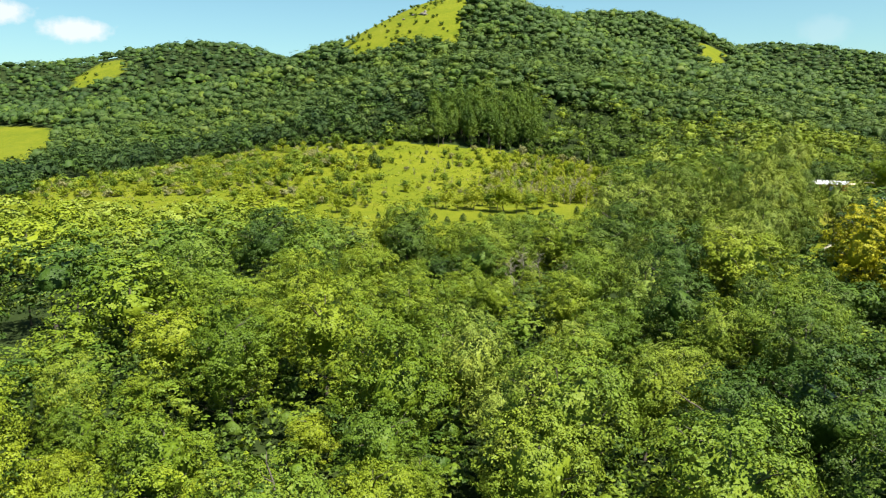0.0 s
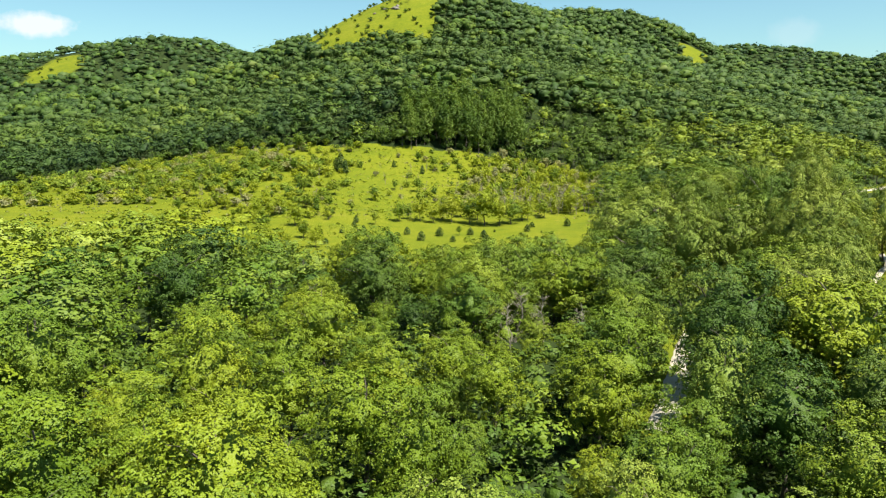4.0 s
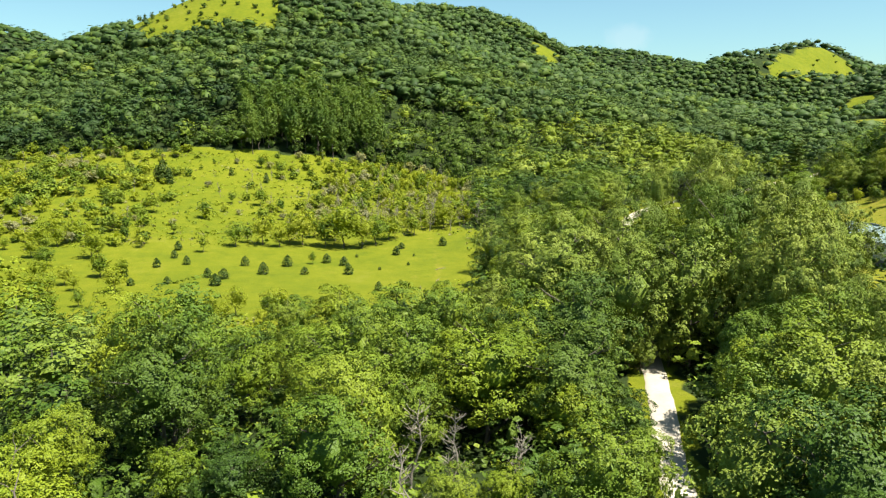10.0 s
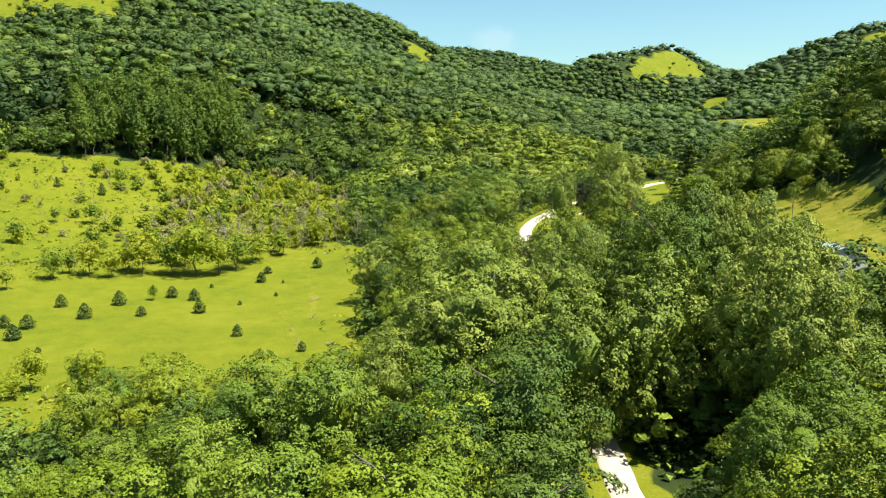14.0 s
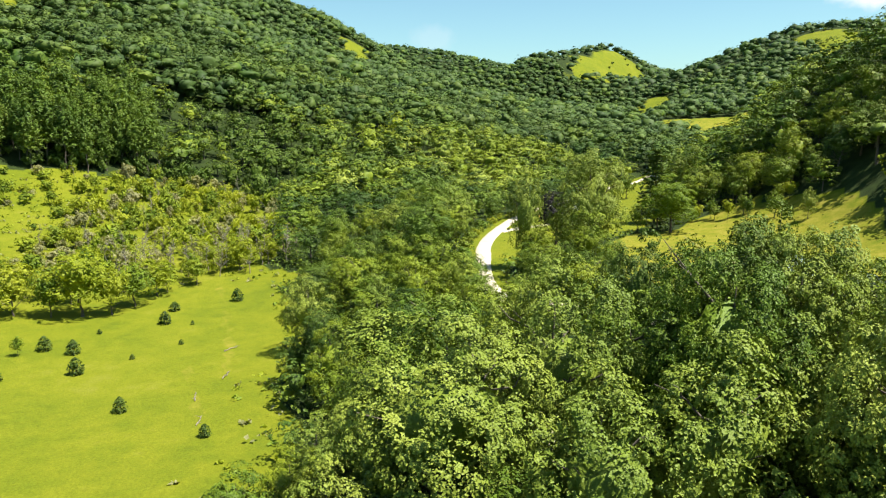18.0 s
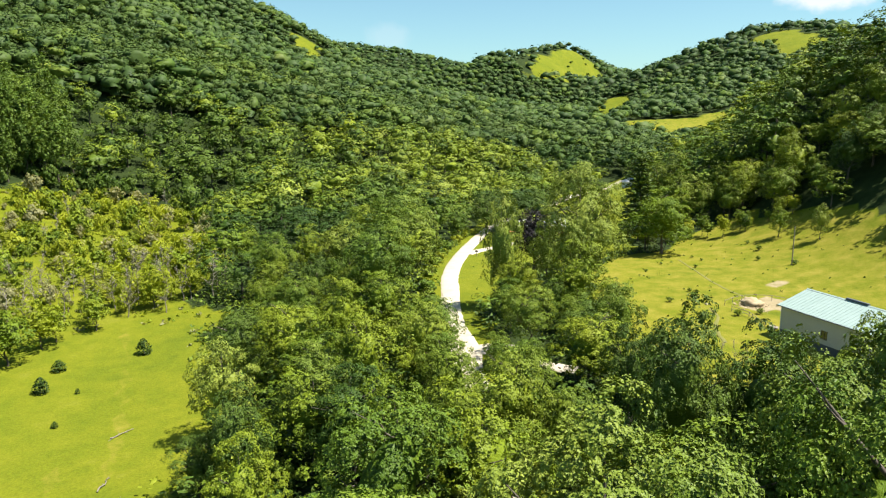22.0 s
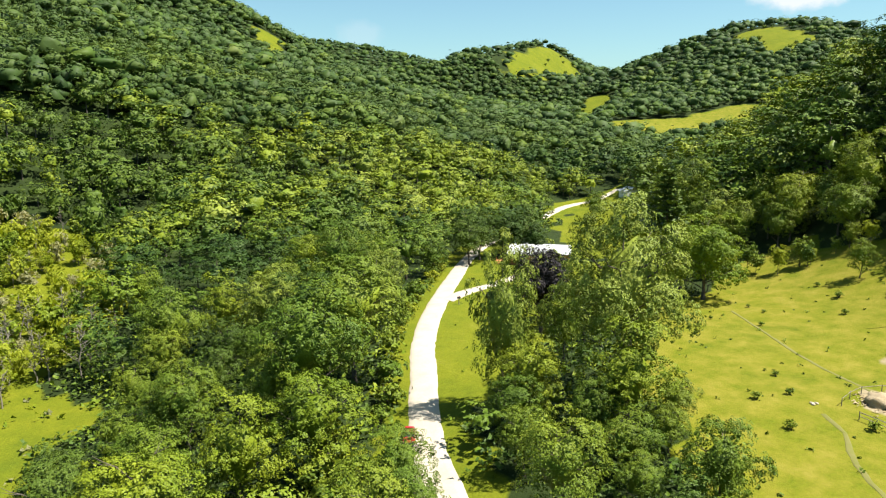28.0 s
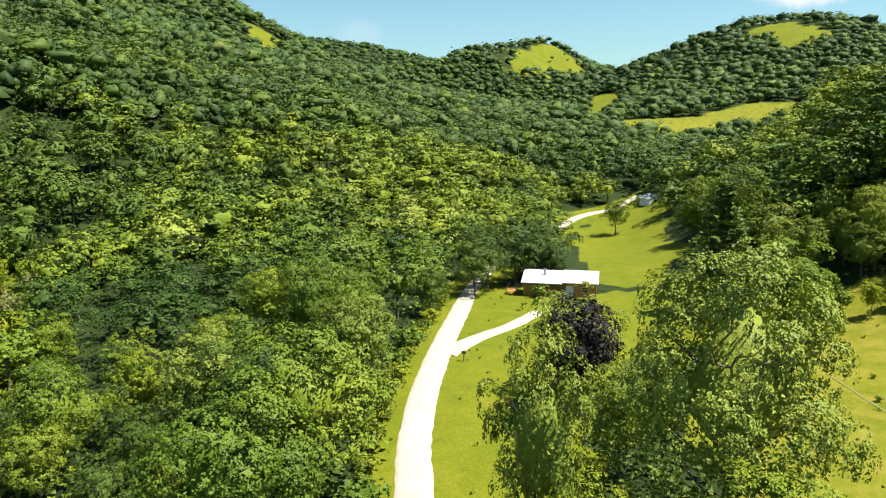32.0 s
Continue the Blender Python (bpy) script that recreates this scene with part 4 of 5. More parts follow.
def ring(step, r0, r1):
    hx, hy = wild(step, -1500, 1900, -100, 2700)
    d = np.hypot(hx - 60, hy - 150)
    inner = (hx > -300) & (hx < 458) & (hy < 615) & (hy > -62)
    fan = np.abs(np.arctan2(hx - 60, hy - 100) - 0.28) < 0.96
    k = (d > r0) & (d <= r1) & ~inner & fan
    hx, hy = hx[k], hy[k]
    k = wooded(hx, hy) & facing(hx, hy)
    return hx[k], hy[k]


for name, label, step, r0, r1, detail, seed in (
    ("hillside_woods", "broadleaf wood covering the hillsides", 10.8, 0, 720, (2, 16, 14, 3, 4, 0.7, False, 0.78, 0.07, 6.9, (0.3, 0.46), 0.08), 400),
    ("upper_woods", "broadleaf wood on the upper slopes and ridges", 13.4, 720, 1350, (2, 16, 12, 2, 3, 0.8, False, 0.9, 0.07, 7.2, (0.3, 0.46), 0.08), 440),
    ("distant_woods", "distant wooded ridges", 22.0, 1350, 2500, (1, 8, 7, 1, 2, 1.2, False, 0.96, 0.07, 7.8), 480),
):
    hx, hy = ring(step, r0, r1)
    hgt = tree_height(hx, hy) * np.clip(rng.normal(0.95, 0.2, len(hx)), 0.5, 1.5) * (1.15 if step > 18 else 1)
    # Tones shifted to the dark end, in place of shade inside the crowns.
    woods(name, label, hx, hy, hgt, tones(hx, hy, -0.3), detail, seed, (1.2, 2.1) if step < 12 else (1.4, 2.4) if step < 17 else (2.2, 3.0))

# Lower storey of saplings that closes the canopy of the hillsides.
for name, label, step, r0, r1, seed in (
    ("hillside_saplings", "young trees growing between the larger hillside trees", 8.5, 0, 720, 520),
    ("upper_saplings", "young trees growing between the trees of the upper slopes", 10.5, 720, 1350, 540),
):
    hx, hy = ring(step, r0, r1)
    # Same dark shift here, shade put into the leaf colour.
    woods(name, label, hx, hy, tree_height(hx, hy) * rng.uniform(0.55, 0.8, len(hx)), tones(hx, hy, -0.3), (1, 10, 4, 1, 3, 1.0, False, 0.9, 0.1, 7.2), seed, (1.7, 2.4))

# Lower storey of the valley wood, its leaves mostly dark to deepen the shade.
sx, sy = wild(7.5, -110, 150, 30, 335)
k = wooded(sx, sy) & (near_line(ROAD, sx, sy) > 6.5) & (near_line(BARN_DRIVE, sx, sy) > 7) & (near_line(VALLEY, sx, sy) < 80) & open_view(sx, sy) & free(sx, sy, 0.5)
woods("valley_saplings", "young trees growing in the shade of the valley wood", sx[k], sy[k], tree_height(sx[k], sy[k]) * rng.uniform(0.3, 0.52, k.sum()), np.where(rng.random(k.sum()) < 0.6, 0, 1), (1, 9, 9, 5, 7, 0.62, False, 0.5, 0.1), 330, (1.3, 1.8))

# Undergrowth that shows between the trees, leaf colour kept dark so gaps look shaded.
ux, uy = wild(3.0, -130, 240, 28, 420)
k = wooded(ux, uy) & (near_line(VALLEY, ux, uy) < 75) & open_view(ux, uy)
ux, uy = ux[k], uy[k]
us = rng.uniform(1.0, 3.0, len(ux))
uc = np.stack([ux, uy, land(ux, uy) + 0.45 * us], 1)[:, None] + rng.normal(size=(len(ux), 15, 3)) * us[:, None, None] * [0.6, 0.6, 0.35]
uv, uf = leaf_cards(rng, uc.reshape(-1, 3), unit(rng.normal(size=(len(ux) * 15, 3)) * 0.5 + [0, 0, 0.9]), 0.75, 0.7, sharp=0.3)
tagged(new("undergrowth", mesh_from("undergrowth", uv, uf, [LEAF_DARK, LEAF_MID, LEAF_LIGHT], np.repeat(rng.choice([0, 1, 2], len(ux), p=[0.7, 0.25, 0.05]), 30))), "leafy undergrowth beneath the valley trees", "undergrowth", kind="stuff")

# ---------------- buildings, car, fences ----------------
def part(name, bm, mat, parent, label=""):
    """Links a bmesh as one mesh under a thing or a part."""
    me = bpy.data.meshes.new(name)
    bm.to_mesh(me)
    bm.free()
    me.materials.append(mat)
    return child(name, me, parent, label)


def box(x0, x1, y0, y1, z0, z1, bevel=0.0, bm=None):
    bm = bm or bmesh.new()
    made = bmesh.ops.create_cube(bm, size=1, matrix=Matrix.LocRotScale(((x0 + x1) / 2, (y0 + y1) / 2, (z0 + z1) / 2), None, (x1 - x0, y1 - y0, z1 - z0)))
    if bevel:
        edges = list({e for v in made["verts"] for e in v.link_edges})
        bmesh.ops.bevel(bm, geom=edges, offset=bevel, segments=1, affect="EDGES", profile=0.5)
    return bm


def prism(outline, depth0, depth1, axis="y", bm=None):
    """A solid whose outline (pairs) is pushed along an axis: (a, b) are x, z for y, or y, z for x."""
    bm = bm or bmesh.new()
    rows = []
    for d in (depth0, depth1):
        rows.append([bm.verts.new((a, d, b) if axis == "y" else (d, a, b)) for a, b in outline])
    n = len(outline)
    for i in range(n):
        bm.faces.new((rows[0][i], rows[0][(i + 1) % n], rows[1][(i + 1) % n], rows[1][i]))
    bm.faces.new(rows[0][::-1])
    bm.faces.new(rows[1])
    bmesh.ops.recalc_face_normals(bm, faces=bm.faces)
    return bm


def rod(a, b, r0, r1=None, sides=8, bm=None):
    bm = bm or bmesh.new()
    a, b = Vector(a), Vector(b)
    m = Matrix.Translation((a + b) / 2) @ (b - a).to_track_quat("Z", "Y").to_matrix().to_4x4()
    bmesh.ops.create_cone(bm, cap_ends=True, segments=sides, radius1=r0, radius2=r0 if r1 is None else r1, depth=(b - a).length, matrix=m)
    return bm


def wall_with_holes(x0, x1, z0, z1, thick, holes):
    """A wall along x with rectangular openings (x0, x1, z0, z1) that go through it."""
    bm = bmesh.new()
    xs = sorted({x0, x1, *[v for h in holes for v in h[:2]]})
    zs = sorted({z0, z1, *[v for h in holes for v in h[2:]]})
    for a, b in zip(xs, xs[1:]):
        for c, d in zip(zs, zs[1:]):
            if not any(h[0] <= (a + b) / 2 <= h[1] and h[2] <= (c + d) / 2 <= h[3] for h in holes):
                box(a, b, 0, thick, c, d, bm=bm)
    bmesh.ops.remove_doubles(bm, verts=bm.verts, dist=0.0005)
    inner = [f for f in bm.faces if all(len(e.link_faces) > 2 for e in f.edges)]
    bmesh.ops.delete(bm, geom=inner, context="FACES_ONLY")
    return bm


def window(parent, x, z, w, h, frame_mat, y=-0.03):
    """A window in a wall along x: frame, two panes, sill."""
    win = part("window", box(x - w / 2 - 0.06, x + w / 2 + 0.06, y, y + 0.03, z - 0.06, z, bm=box(x - w / 2 - 0.06, x + w / 2 + 0.06, y, y + 0.03, z + h, z + h + 0.06, bm=box(x - w / 2 - 0.06, x - w / 2, y, y + 0.03, z, z + h, bm=box(x + w / 2, x + w / 2 + 0.06, y, y + 0.03, z, z + h)))), frame_mat, parent)
    part("pane", box(x - w / 2, x - 0.02, 0.06, 0.08, z, z + h), GLASS_DARK, win)
    part("pane", box(x + 0.02, x + w / 2, 0.06, 0.08, z, z + h), GLASS_DARK, win)
    part("mullion", box(x - 0.02, x + 0.02, y + 0.04, 0.09, z, z + h), frame_mat, win)
    part("sill", box(x - w / 2 - 0.1, x + w / 2 + 0.1, y - 0.08, y - 0.002, z - 0.1, z - 0.05), frame_mat, win)
    return win


def ribbed_roof(x0, x1, y0, z0, y1, z1, mat, parent, step=0.9, thick=0.08, name="roof_slope"):
    """One slope of a metal roof with standing seams."""
    bm = prism([(y0, z0), (y1, z1), (y1, z1 + thick), (y0, z0 + thick)], x0, x1, "x")
    slope = part(name, bm, mat, parent)
    x = x0 + step
    seam = bmesh.new()
    while x < x1 - 0.2:
        prism([(y0, z0 + thick), (y1, z1 + thick), (y1, z1 + thick + 0.05), (y0, z0 + thick + 0.05)], x - 0.025, x + 0.025, "x", seam)
        x += step
    part("seam", seam, mat, slope)
    return slope


# The barn: x runs along its long wall, the yard side faces the road.
barn = empty_thing("barn", "grey metal-sided barn with a pale green metal roof", "barn")
L, W, E, R = 30.0, 13.0, 6.4, 8.9
barn_holes = [(10.2, 11.6, 2.4, 3.9), (19.0, 20.4, 2.4, 3.9)]
bw = part("front_wall", wall_with_holes(0, L, 1.35, E, 0.15, barn_holes), WALL_GREY, barn)
part("wainscot", box(-0.02, L + 0.02, -0.02, 0.16, -0.6, 1.346), WALL_DARK, bw, "dark lower siding")
ribs = bmesh.new()
for k in range(1, 50):
    x = k * 0.6
    if not any(h[0] - 0.1 < x < h[1] + 0.1 for h in barn_holes):
        box(x - 0.015, x + 0.015, -0.014, -0.002, 1.36, E - 0.02, bm=ribs)
part("siding_rib", ribs, WALL_GREY, bw)
for h in barn_holes:
    window(bw, (h[0] + h[1]) / 2, h[2], h[1] - h[0], h[3] - h[2], WALL_DARK)
part("back_wall", box(0, L, W - 0.15, W, -0.6, E), WALL_GREY, barn)
gable = [(0.152, -0.6), (W - 0.152, -0.6), (W - 0.152, E), (W / 2, R), (0.152, E)]
part("gable_wall", prism(gable, 0, 0.15, "x"), WALL_GREY, barn)
part("gable_wall", prism(gable, L - 0.15, L, "x"), WALL_GREY, barn)
sl = (R - E) / (W / 2)
ribbed_roof(-0.5, L + 0.5, -0.6, E - 0.6 * sl + 0.02, W / 2, R + 0.02, ROOF_GREEN, barn)
ribbed_roof(-0.5, L + 0.5, W + 0.6, E - 0.6 * sl + 0.02, W / 2 + 0.002, R + 0.02, ROOF_GREEN, barn)
part("ridge_cap", prism([(W / 2 - 0.3, R + 0.06), (W / 2, R + 0.16), (W / 2 + 0.3, R + 0.06), (W / 2, R + 0.2)], -0.5, L + 0.5, "x"), ROOF_GREEN, barn)
part("ridge_vent", box(9.0, 14.0, W / 2 - 0.25, W / 2 + 0.25, R + 0.2, R + 0.5, 0.04), WALL_DARK, barn, "long dark ridge vent")
part("gutter", box(-0.5, L + 0.5, -0.74, -0.62, E - 0.30, E - 0.16), WALL_DARK, barn)
part("corner_trim", box(-0.06, 0.1, -0.06, -0.025, -0.6, E), WALL_WHITE, barn)
barn.matrix_basis = Matrix.LocRotScale(at(176, 289), Euler((0, 0, math.atan2(-18, -5))), (1, 1, 1))

# The low brown house.
house = empty_thing("house", "low brown wooden house with a white metal roof", "house")
L, W = 19.0, 7.5
holes = [(11.2, 13.2, 0.1, 2.3), (3.4, 4.8, 1.0, 2.1), (15.4, 16.8, 1.0, 2.1)]
hw = part("front_wall", wall_with_holes(0, L, -0.5, 2.9, 0.15, holes), WOOD_ORANGE, house)
for k in range(1, 46):
    x = k * 0.42
    if x < L - 0.05 and not any(h[0] - 0.1 < x < h[1] + 0.1 for h in holes):
        part("batten", box(x - 0.03, x + 0.03, -0.025, -0.002, -0.5, 2.88), WOOD_ORANGE, hw)
door = part("garage_door", box(11.2, 13.2, 0.05, 0.1, 0.1, 2.3), WALL_WHITE, house, "white panelled door")
for k in range(4):
    part("door_panel", box(11.35, 13.05, 0.03, 0.048, 0.2 + 0.53 * k, 0.62 + 0.53 * k, 0.008), WALL_WHITE, door)
part("handle", box(12.1, 12.3, 0.0, 0.028, 0.9, 0.95), METAL, door)
for h in holes[1:]:
    window(hw, (h[0] + h[1]) / 2, h[2], h[1] - h[0], h[3] - h[2], WALL_WHITE)
# Flat panel on the wall; its dark brown stands for shade in the open bay.
porch = part("porch_bay", box(7.2, 11.15, -0.06, -0.002, -0.5, 2.86), WOOD_BROWN, house, "flat dark brown panel painted as the shaded recessed bay")
for k in range(3):
    part("post", box(7.25 + 1.85 * k, 7.37 + 1.85 * k, -0.18, -0.065, -0.5, 2.86), WOOD_BROWN, porch)
part("back_wall", box(0, L, W - 0.15, W, -0.5, 4.2), WOOD_ORANGE, house)
side = [(0.152, -0.5), (W - 0.152, -0.5), (W - 0.152, 4.2), (0.152, 2.9)]
part("side_wall", prism(side, 0, 0.15, "x"), WOOD_ORANGE, house)
part("side_wall", prism(side, L - 0.15, L, "x"), WOOD_ORANGE, house)
sl = 1.3 / W
ribbed_roof(-0.6, 10.2, -0.9, 2.94 - 0.9 * sl, W + 0.6, 4.24 + 0.6 * sl, ROOF_WHITE, house, 0.8)
ribbed_roof(10.204, L + 0.6, -0.5, 3.14 - 0.5 * sl, W + 0.6, 4.44 + 0.6 * sl, ROOF_WHITE, house, 0.8)
part("fascia", box(-0.6, 10.2, -0.94, -0.902, 2.55, 2.84), WALL_DARK, house)
part("chimney", box(5.0, 5.6, 4.4, 5.0, 3.7, 5.3, 0.03), METAL, house)
house.matrix_basis = Matrix.LocRotScale(at(223.8, 433, 0.5), Euler((0, 0, math.atan2(-14, 13))), (1, 1, 1.15))

# Deck with stairs beside the house.
deck = empty_thing("deck", "reddish wooden deck with a railing beside the house", "deck")
for k in range(12):
    part("plank", box(-3.2, -0.2, 0.2 + 0.25 * k, 0.43 + 0.25 * k, 0.45, 0.49), WOOD_ORANGE, deck)
for x in (-3.1, -0.4):
    for y in (0.3, 3.0):
        part("post", box(x - 0.05, x + 0.05, y - 0.05, y + 0.05, -0.4, 1.45), WOOD_ORANGE, deck)
for z in (0.9, 1.35):
    part("rail", box(-3.2, -0.3, 0.22, 0.27, z, z + 0.08), WOOD_ORANGE, deck)
for k in range(3):
    part("step", box(-2.2, -1.2, -0.12 - 0.28 * k, 0.16 - 0.28 * k, 0.27 - 0.17 * k, 0.31 - 0.17 * k), WOOD_ORANGE, deck)
deck.matrix_basis = Matrix.LocRotScale(at(222.8, 434, 0.5), Euler((0, 0, math.atan2(-14, 13))), (1, 1, 1))

# The small white house up the road.
cottage = empty_thing("cottage", "small white gabled house by the far road", "house")
w, d, e, r_ = 8.0, 6.0, 2.7, 4.4
holes = [(3.0, 4.4, 1.0, 2.1)]
cw = part("front_wall", wall_with_holes(0.152, w - 0.152, -0.6, e, 0.15, holes), WALL_WHITE, cottage)
window(cw, 3.7, 1.0, 1.4, 1.1, WALL_DARK)
part("gable", prism([(0, e + 0.004), (w, e + 0.004), (w / 2, r_)], 0, 0.15, "y"), WALL_WHITE, cottage)
part("back_wall", prism([(0.152, -0.6), (w - 0.152, -0.6), (w - 0.152, e), (w / 2, r_), (0.152, e)], d - 0.15, d, "y"), WALL_WHITE, cottage)
part("side_wall", box(0, 0.15, 0, d, -0.6, e), WALL_WHITE, cottage)
part("side_wall", box(w - 0.15, w, 0, d, -0.6, e), WALL_WHITE, cottage)
for s in (-1, 1):
    x0 = w / 2 + s * (w / 2 + 0.4)
    z0 = e - 0.4 * (r_ - e) / (w / 2)
    part("roof_slope", prism([(x0, z0 + 0.03), (w / 2 + s * 0.001, r_ + 0.03), (w / 2 + s * 0.001, r_ + 0.13), (x0, z0 + 0.13)], -0.4, d + 0.4, "y"), WALL_GREY, cottage)
annex = part("annex", box(w + 0.01, w + 3.0, 1.0, d - 0.5, -0.6, 2.2), WALL_WHITE, cottage)
part("annex_door", box(w + 1.6, w + 2.5, 0.95, 0.998, 0.0, 1.95), WALL_DARK, annex)
cottage.matrix_basis = Matrix.LocRotScale(at(383, 524, 0.2), Euler((0, 0, math.radians(-16))), (1.2, 1.2, 1.2))


# The red car parked on the verge.
def make_car():
    car = empty_thing("car", "red estate car parked on the grass verge", "car")
    bm = prism([(-2.25, 0.32), (-2.28, 0.62), (-2.1, 0.92), (-1.0, 1.0), (2.0, 0.98), (2.22, 0.72), (2.25, 0.34)], -0.86, 0.86, "x")
    for v in bm.verts:
        if v.co.z > 0.85:
            v.co.x *= 0.94
    bmesh.ops.bevel(bm, geom=[e for e in bm.edges], offset=0.05, segments=2, affect="EDGES", profile=0.6)
    bmesh.ops.transform(bm, matrix=Matrix.Identity(4), verts=bm.verts)
    body = part("body", bm, CAR_RED, car)
    bm = prism([(-1.25, 0.985), (-0.55, 1.42), (1.25, 1.44), (1.92, 0.97)], -0.76, 0.76, "x")
    for v in bm.verts:
        if v.co.z > 1.2:
            v.co.x *= 0.82
    part("glasshouse", bm, GLASS_DARK, car)
    bm = prism([(-0.58, 1.425), (-0.5, 1.47), (1.2, 1.49), (1.3, 1.445)], -0.64, 0.64, "x")
    roof = part("roof", bm, CAR_RED, car)
    for s in (-1, 1):
        part("roof_rail", rod((s * 0.52, -0.4, 1.52), (s * 0.52, 1.1, 1.53), 0.02), BLACK, roof)
        part("mirror", box(s * 0.86 if s > 0 else -1.04, 1.04 if s > 0 else -0.86, -0.95, -0.8, 0.95, 1.1, 0.03), CAR_RED, car)
        part("headlight", box(s * 0.62 - 0.16, s * 0.62 + 0.16, -2.30, -2.2, 0.62, 0.78, 0.02), WALL_WHITE, car, "clear headlight")
        part("tail_light", box(s * 0.66 - 0.1, s * 0.66 + 0.1, 2.18, 2.27, 0.66, 0.9, 0.02), CAR_RED, car, "red tail light")
        for y in (-1.4, 1.35):
            wheel = part("wheel", rod((s * 0.68, y, 0.32), (s * 0.88, y, 0.32), 0.32, None, 20), BLACK, car)
            part("rim", rod((s * 0.86, y, 0.32), (s * 0.895, y, 0.32), 0.2, None, 12), METAL, wheel)
    part("bumper", box(-0.84, 0.84, -2.36, -2.27, 0.3, 0.55, 0.03), BLACK, car)
    part("bumper", box(-0.84, 0.84, 2.24, 2.33, 0.3, 0.55, 0.03), BLACK, car)
    return car


car = make_car()
car.matrix_basis = Matrix.LocRotScale(at(128.3, 340.2, 0.06), Euler((0, 0, math.radians(-33))), (1, 1, 1))

# Mailbox on its post.
mailbox = empty_thing("mailbox", "dark mailbox on a wooden post beside the road", "mailbox")
part("post", box(-0.06, 0.06, -0.06, 0.06, -0.3, 1.05), WOOD_GREY, mailbox)
bm = prism([(-0.15, 1.05), (0.15, 1.05), (0.15, 1.25), (0.09, 1.36), (-0.09, 1.36), (-0.15, 1.25)], -0.3, 0.3, "y")
part("box", bm, BLACK, mailbox)
part("flag", box(0.155, 0.17, -0.1, 0.05, 1.15, 1.45), CAR_RED, mailbox)
mailbox.matrix_basis = Matrix.LocRotScale(at(176.5, 395), Euler((0, 0, 0.6)), (1.4, 1.4, 1.4))

# Utility pole in the pasture, with brush at its foot.
pole = empty_thing("utility_pole", "grey weathered utility pole standing in the pasture", "pole")
part("shaft", rod((0, 0, -0.5), (0, 0, 10.5), 0.17, 0.11, 10), WOOD_GREY, pole)
part("insulator", rod((0, 0, 10.5), (0, 0, 10.75), 0.05), METAL, pole)
part("cap", rod((0, 0, 10.3), (0, 0, 10.36), 0.16), METAL, pole)
pole.matrix_basis = Matrix.Translation(at(229, 319.5))

# Heap of straw and dung by the yard fence.
heap = empty_thing("straw_heap", "tan heap of straw and dung beside the yard fence", "heap")
r = np.random.default_rng(3)
v, f = hull(r, 2.6, 1.9, 0.2, 3, 16, 0.02, -0.2)
child("mound", mesh_from("mound", v, f, [HAY], None, False), heap)
loose = r.normal(size=(260, 3)) * [1.7, 1.7, 0.02] + [0, 0, 0.12]
child("loose_straw", mesh_from("loose_straw", *leaf_cards(r, loose, unit(r.normal(size=(260, 3)) * 0.3 + [0, 0, 1]), 0.5, 0.25), mats=[HAY]), heap)["kind"] = "stuff"
heap.matrix_basis = Matrix.LocRotScale(at(191.5, 305.5), None, (1.1, 1.1, 1))


# Yard fence: posts with rails.
def fence(name, label, line, rails, mat=WOOD_GREY, step=2.6, tall=1.35, thick=0.075):
    ob = empty_thing(name, label, "fence")
    p = smooth_line(line, step) if len(line) > 2 else np.linspace(line[0], line[1], max(2, int(np.hypot(line[1][0] - line[0][0], line[1][1] - line[0][1]) / step)))
    rr = np.random.default_rng(int(p[0][0]))
    tops = []
    for k, (x, y) in enumerate(p):
        z = float(land(x, y))
        lean = rr.normal(size=2) * 0.05
        part("post", rod((x, y, z - 0.3), (x + lean[0], y + lean[1], z + tall), thick, thick * 0.85, 6), mat, ob)
        tops.append(Vector((x, y, z)))
    for a, b in zip(tops, tops[1:]):
        for h, t in rails:
            part("rail", rod(a + Vector((0, 0, h)), b + Vector((0, 0, h)), t, None, 5), mat, ob)
    return ob


fence("yard_fence", "weathered wooden rail fence round the barn yard", [(183, 305), (182, 300), (179.5, 296.5), (177.5, 291)], [(0.6, 0.05), (1.2, 0.06)])
fence("yard_fence", "weathered wooden rail fence behind the straw heap", [(186, 309), (193, 309.5), (198, 305), (196, 296), (184, 290)], [(1.2, 0.05)], step=3.4)

# A pale board leaning at the yard gate.
bm = box(-1.2, 1.2, -0.9, 0.9, 0.02, 0.08, 0.01)
me = bpy.data.meshes.new("plank_sheet")
bm.to_mesh(me)
bm.free()
me.materials.append(WOOD_GREY)
sheet = tagged(new("plank_sheet", me), "pale weathered board lying in the barn yard", "board")
sheet.matrix_basis = Matrix.LocRotScale(at(179.5, 292.5, 0.12), Euler((0.05, 0.08, 0.5)), (1, 1, 1))

# Worn paths in the grass.
DRY = surface_material("worn_grass", [(0.3, (0.115, 0.122, 0.014)), (0.7, (0.151, 0.137, 0.043))], 0.5, 0.95, 0, 0.3)
ribbon("cow_path", [(221, 351), (212, 338), (205, 328), (199.5, 318.5), (195, 308)], lambda s, p: 0.6 + 0 * s, DRY, "narrow pale cattle path across the pasture", 0.03, 0.25)
ribbon("cow_path", [(181, 309), (177, 304), (172, 301), (167.5, 297), (163, 292)], lambda s, p: 0.7 + 0 * s, DRY, "worn cattle path beside the barn yard", 0.03, 0.3)

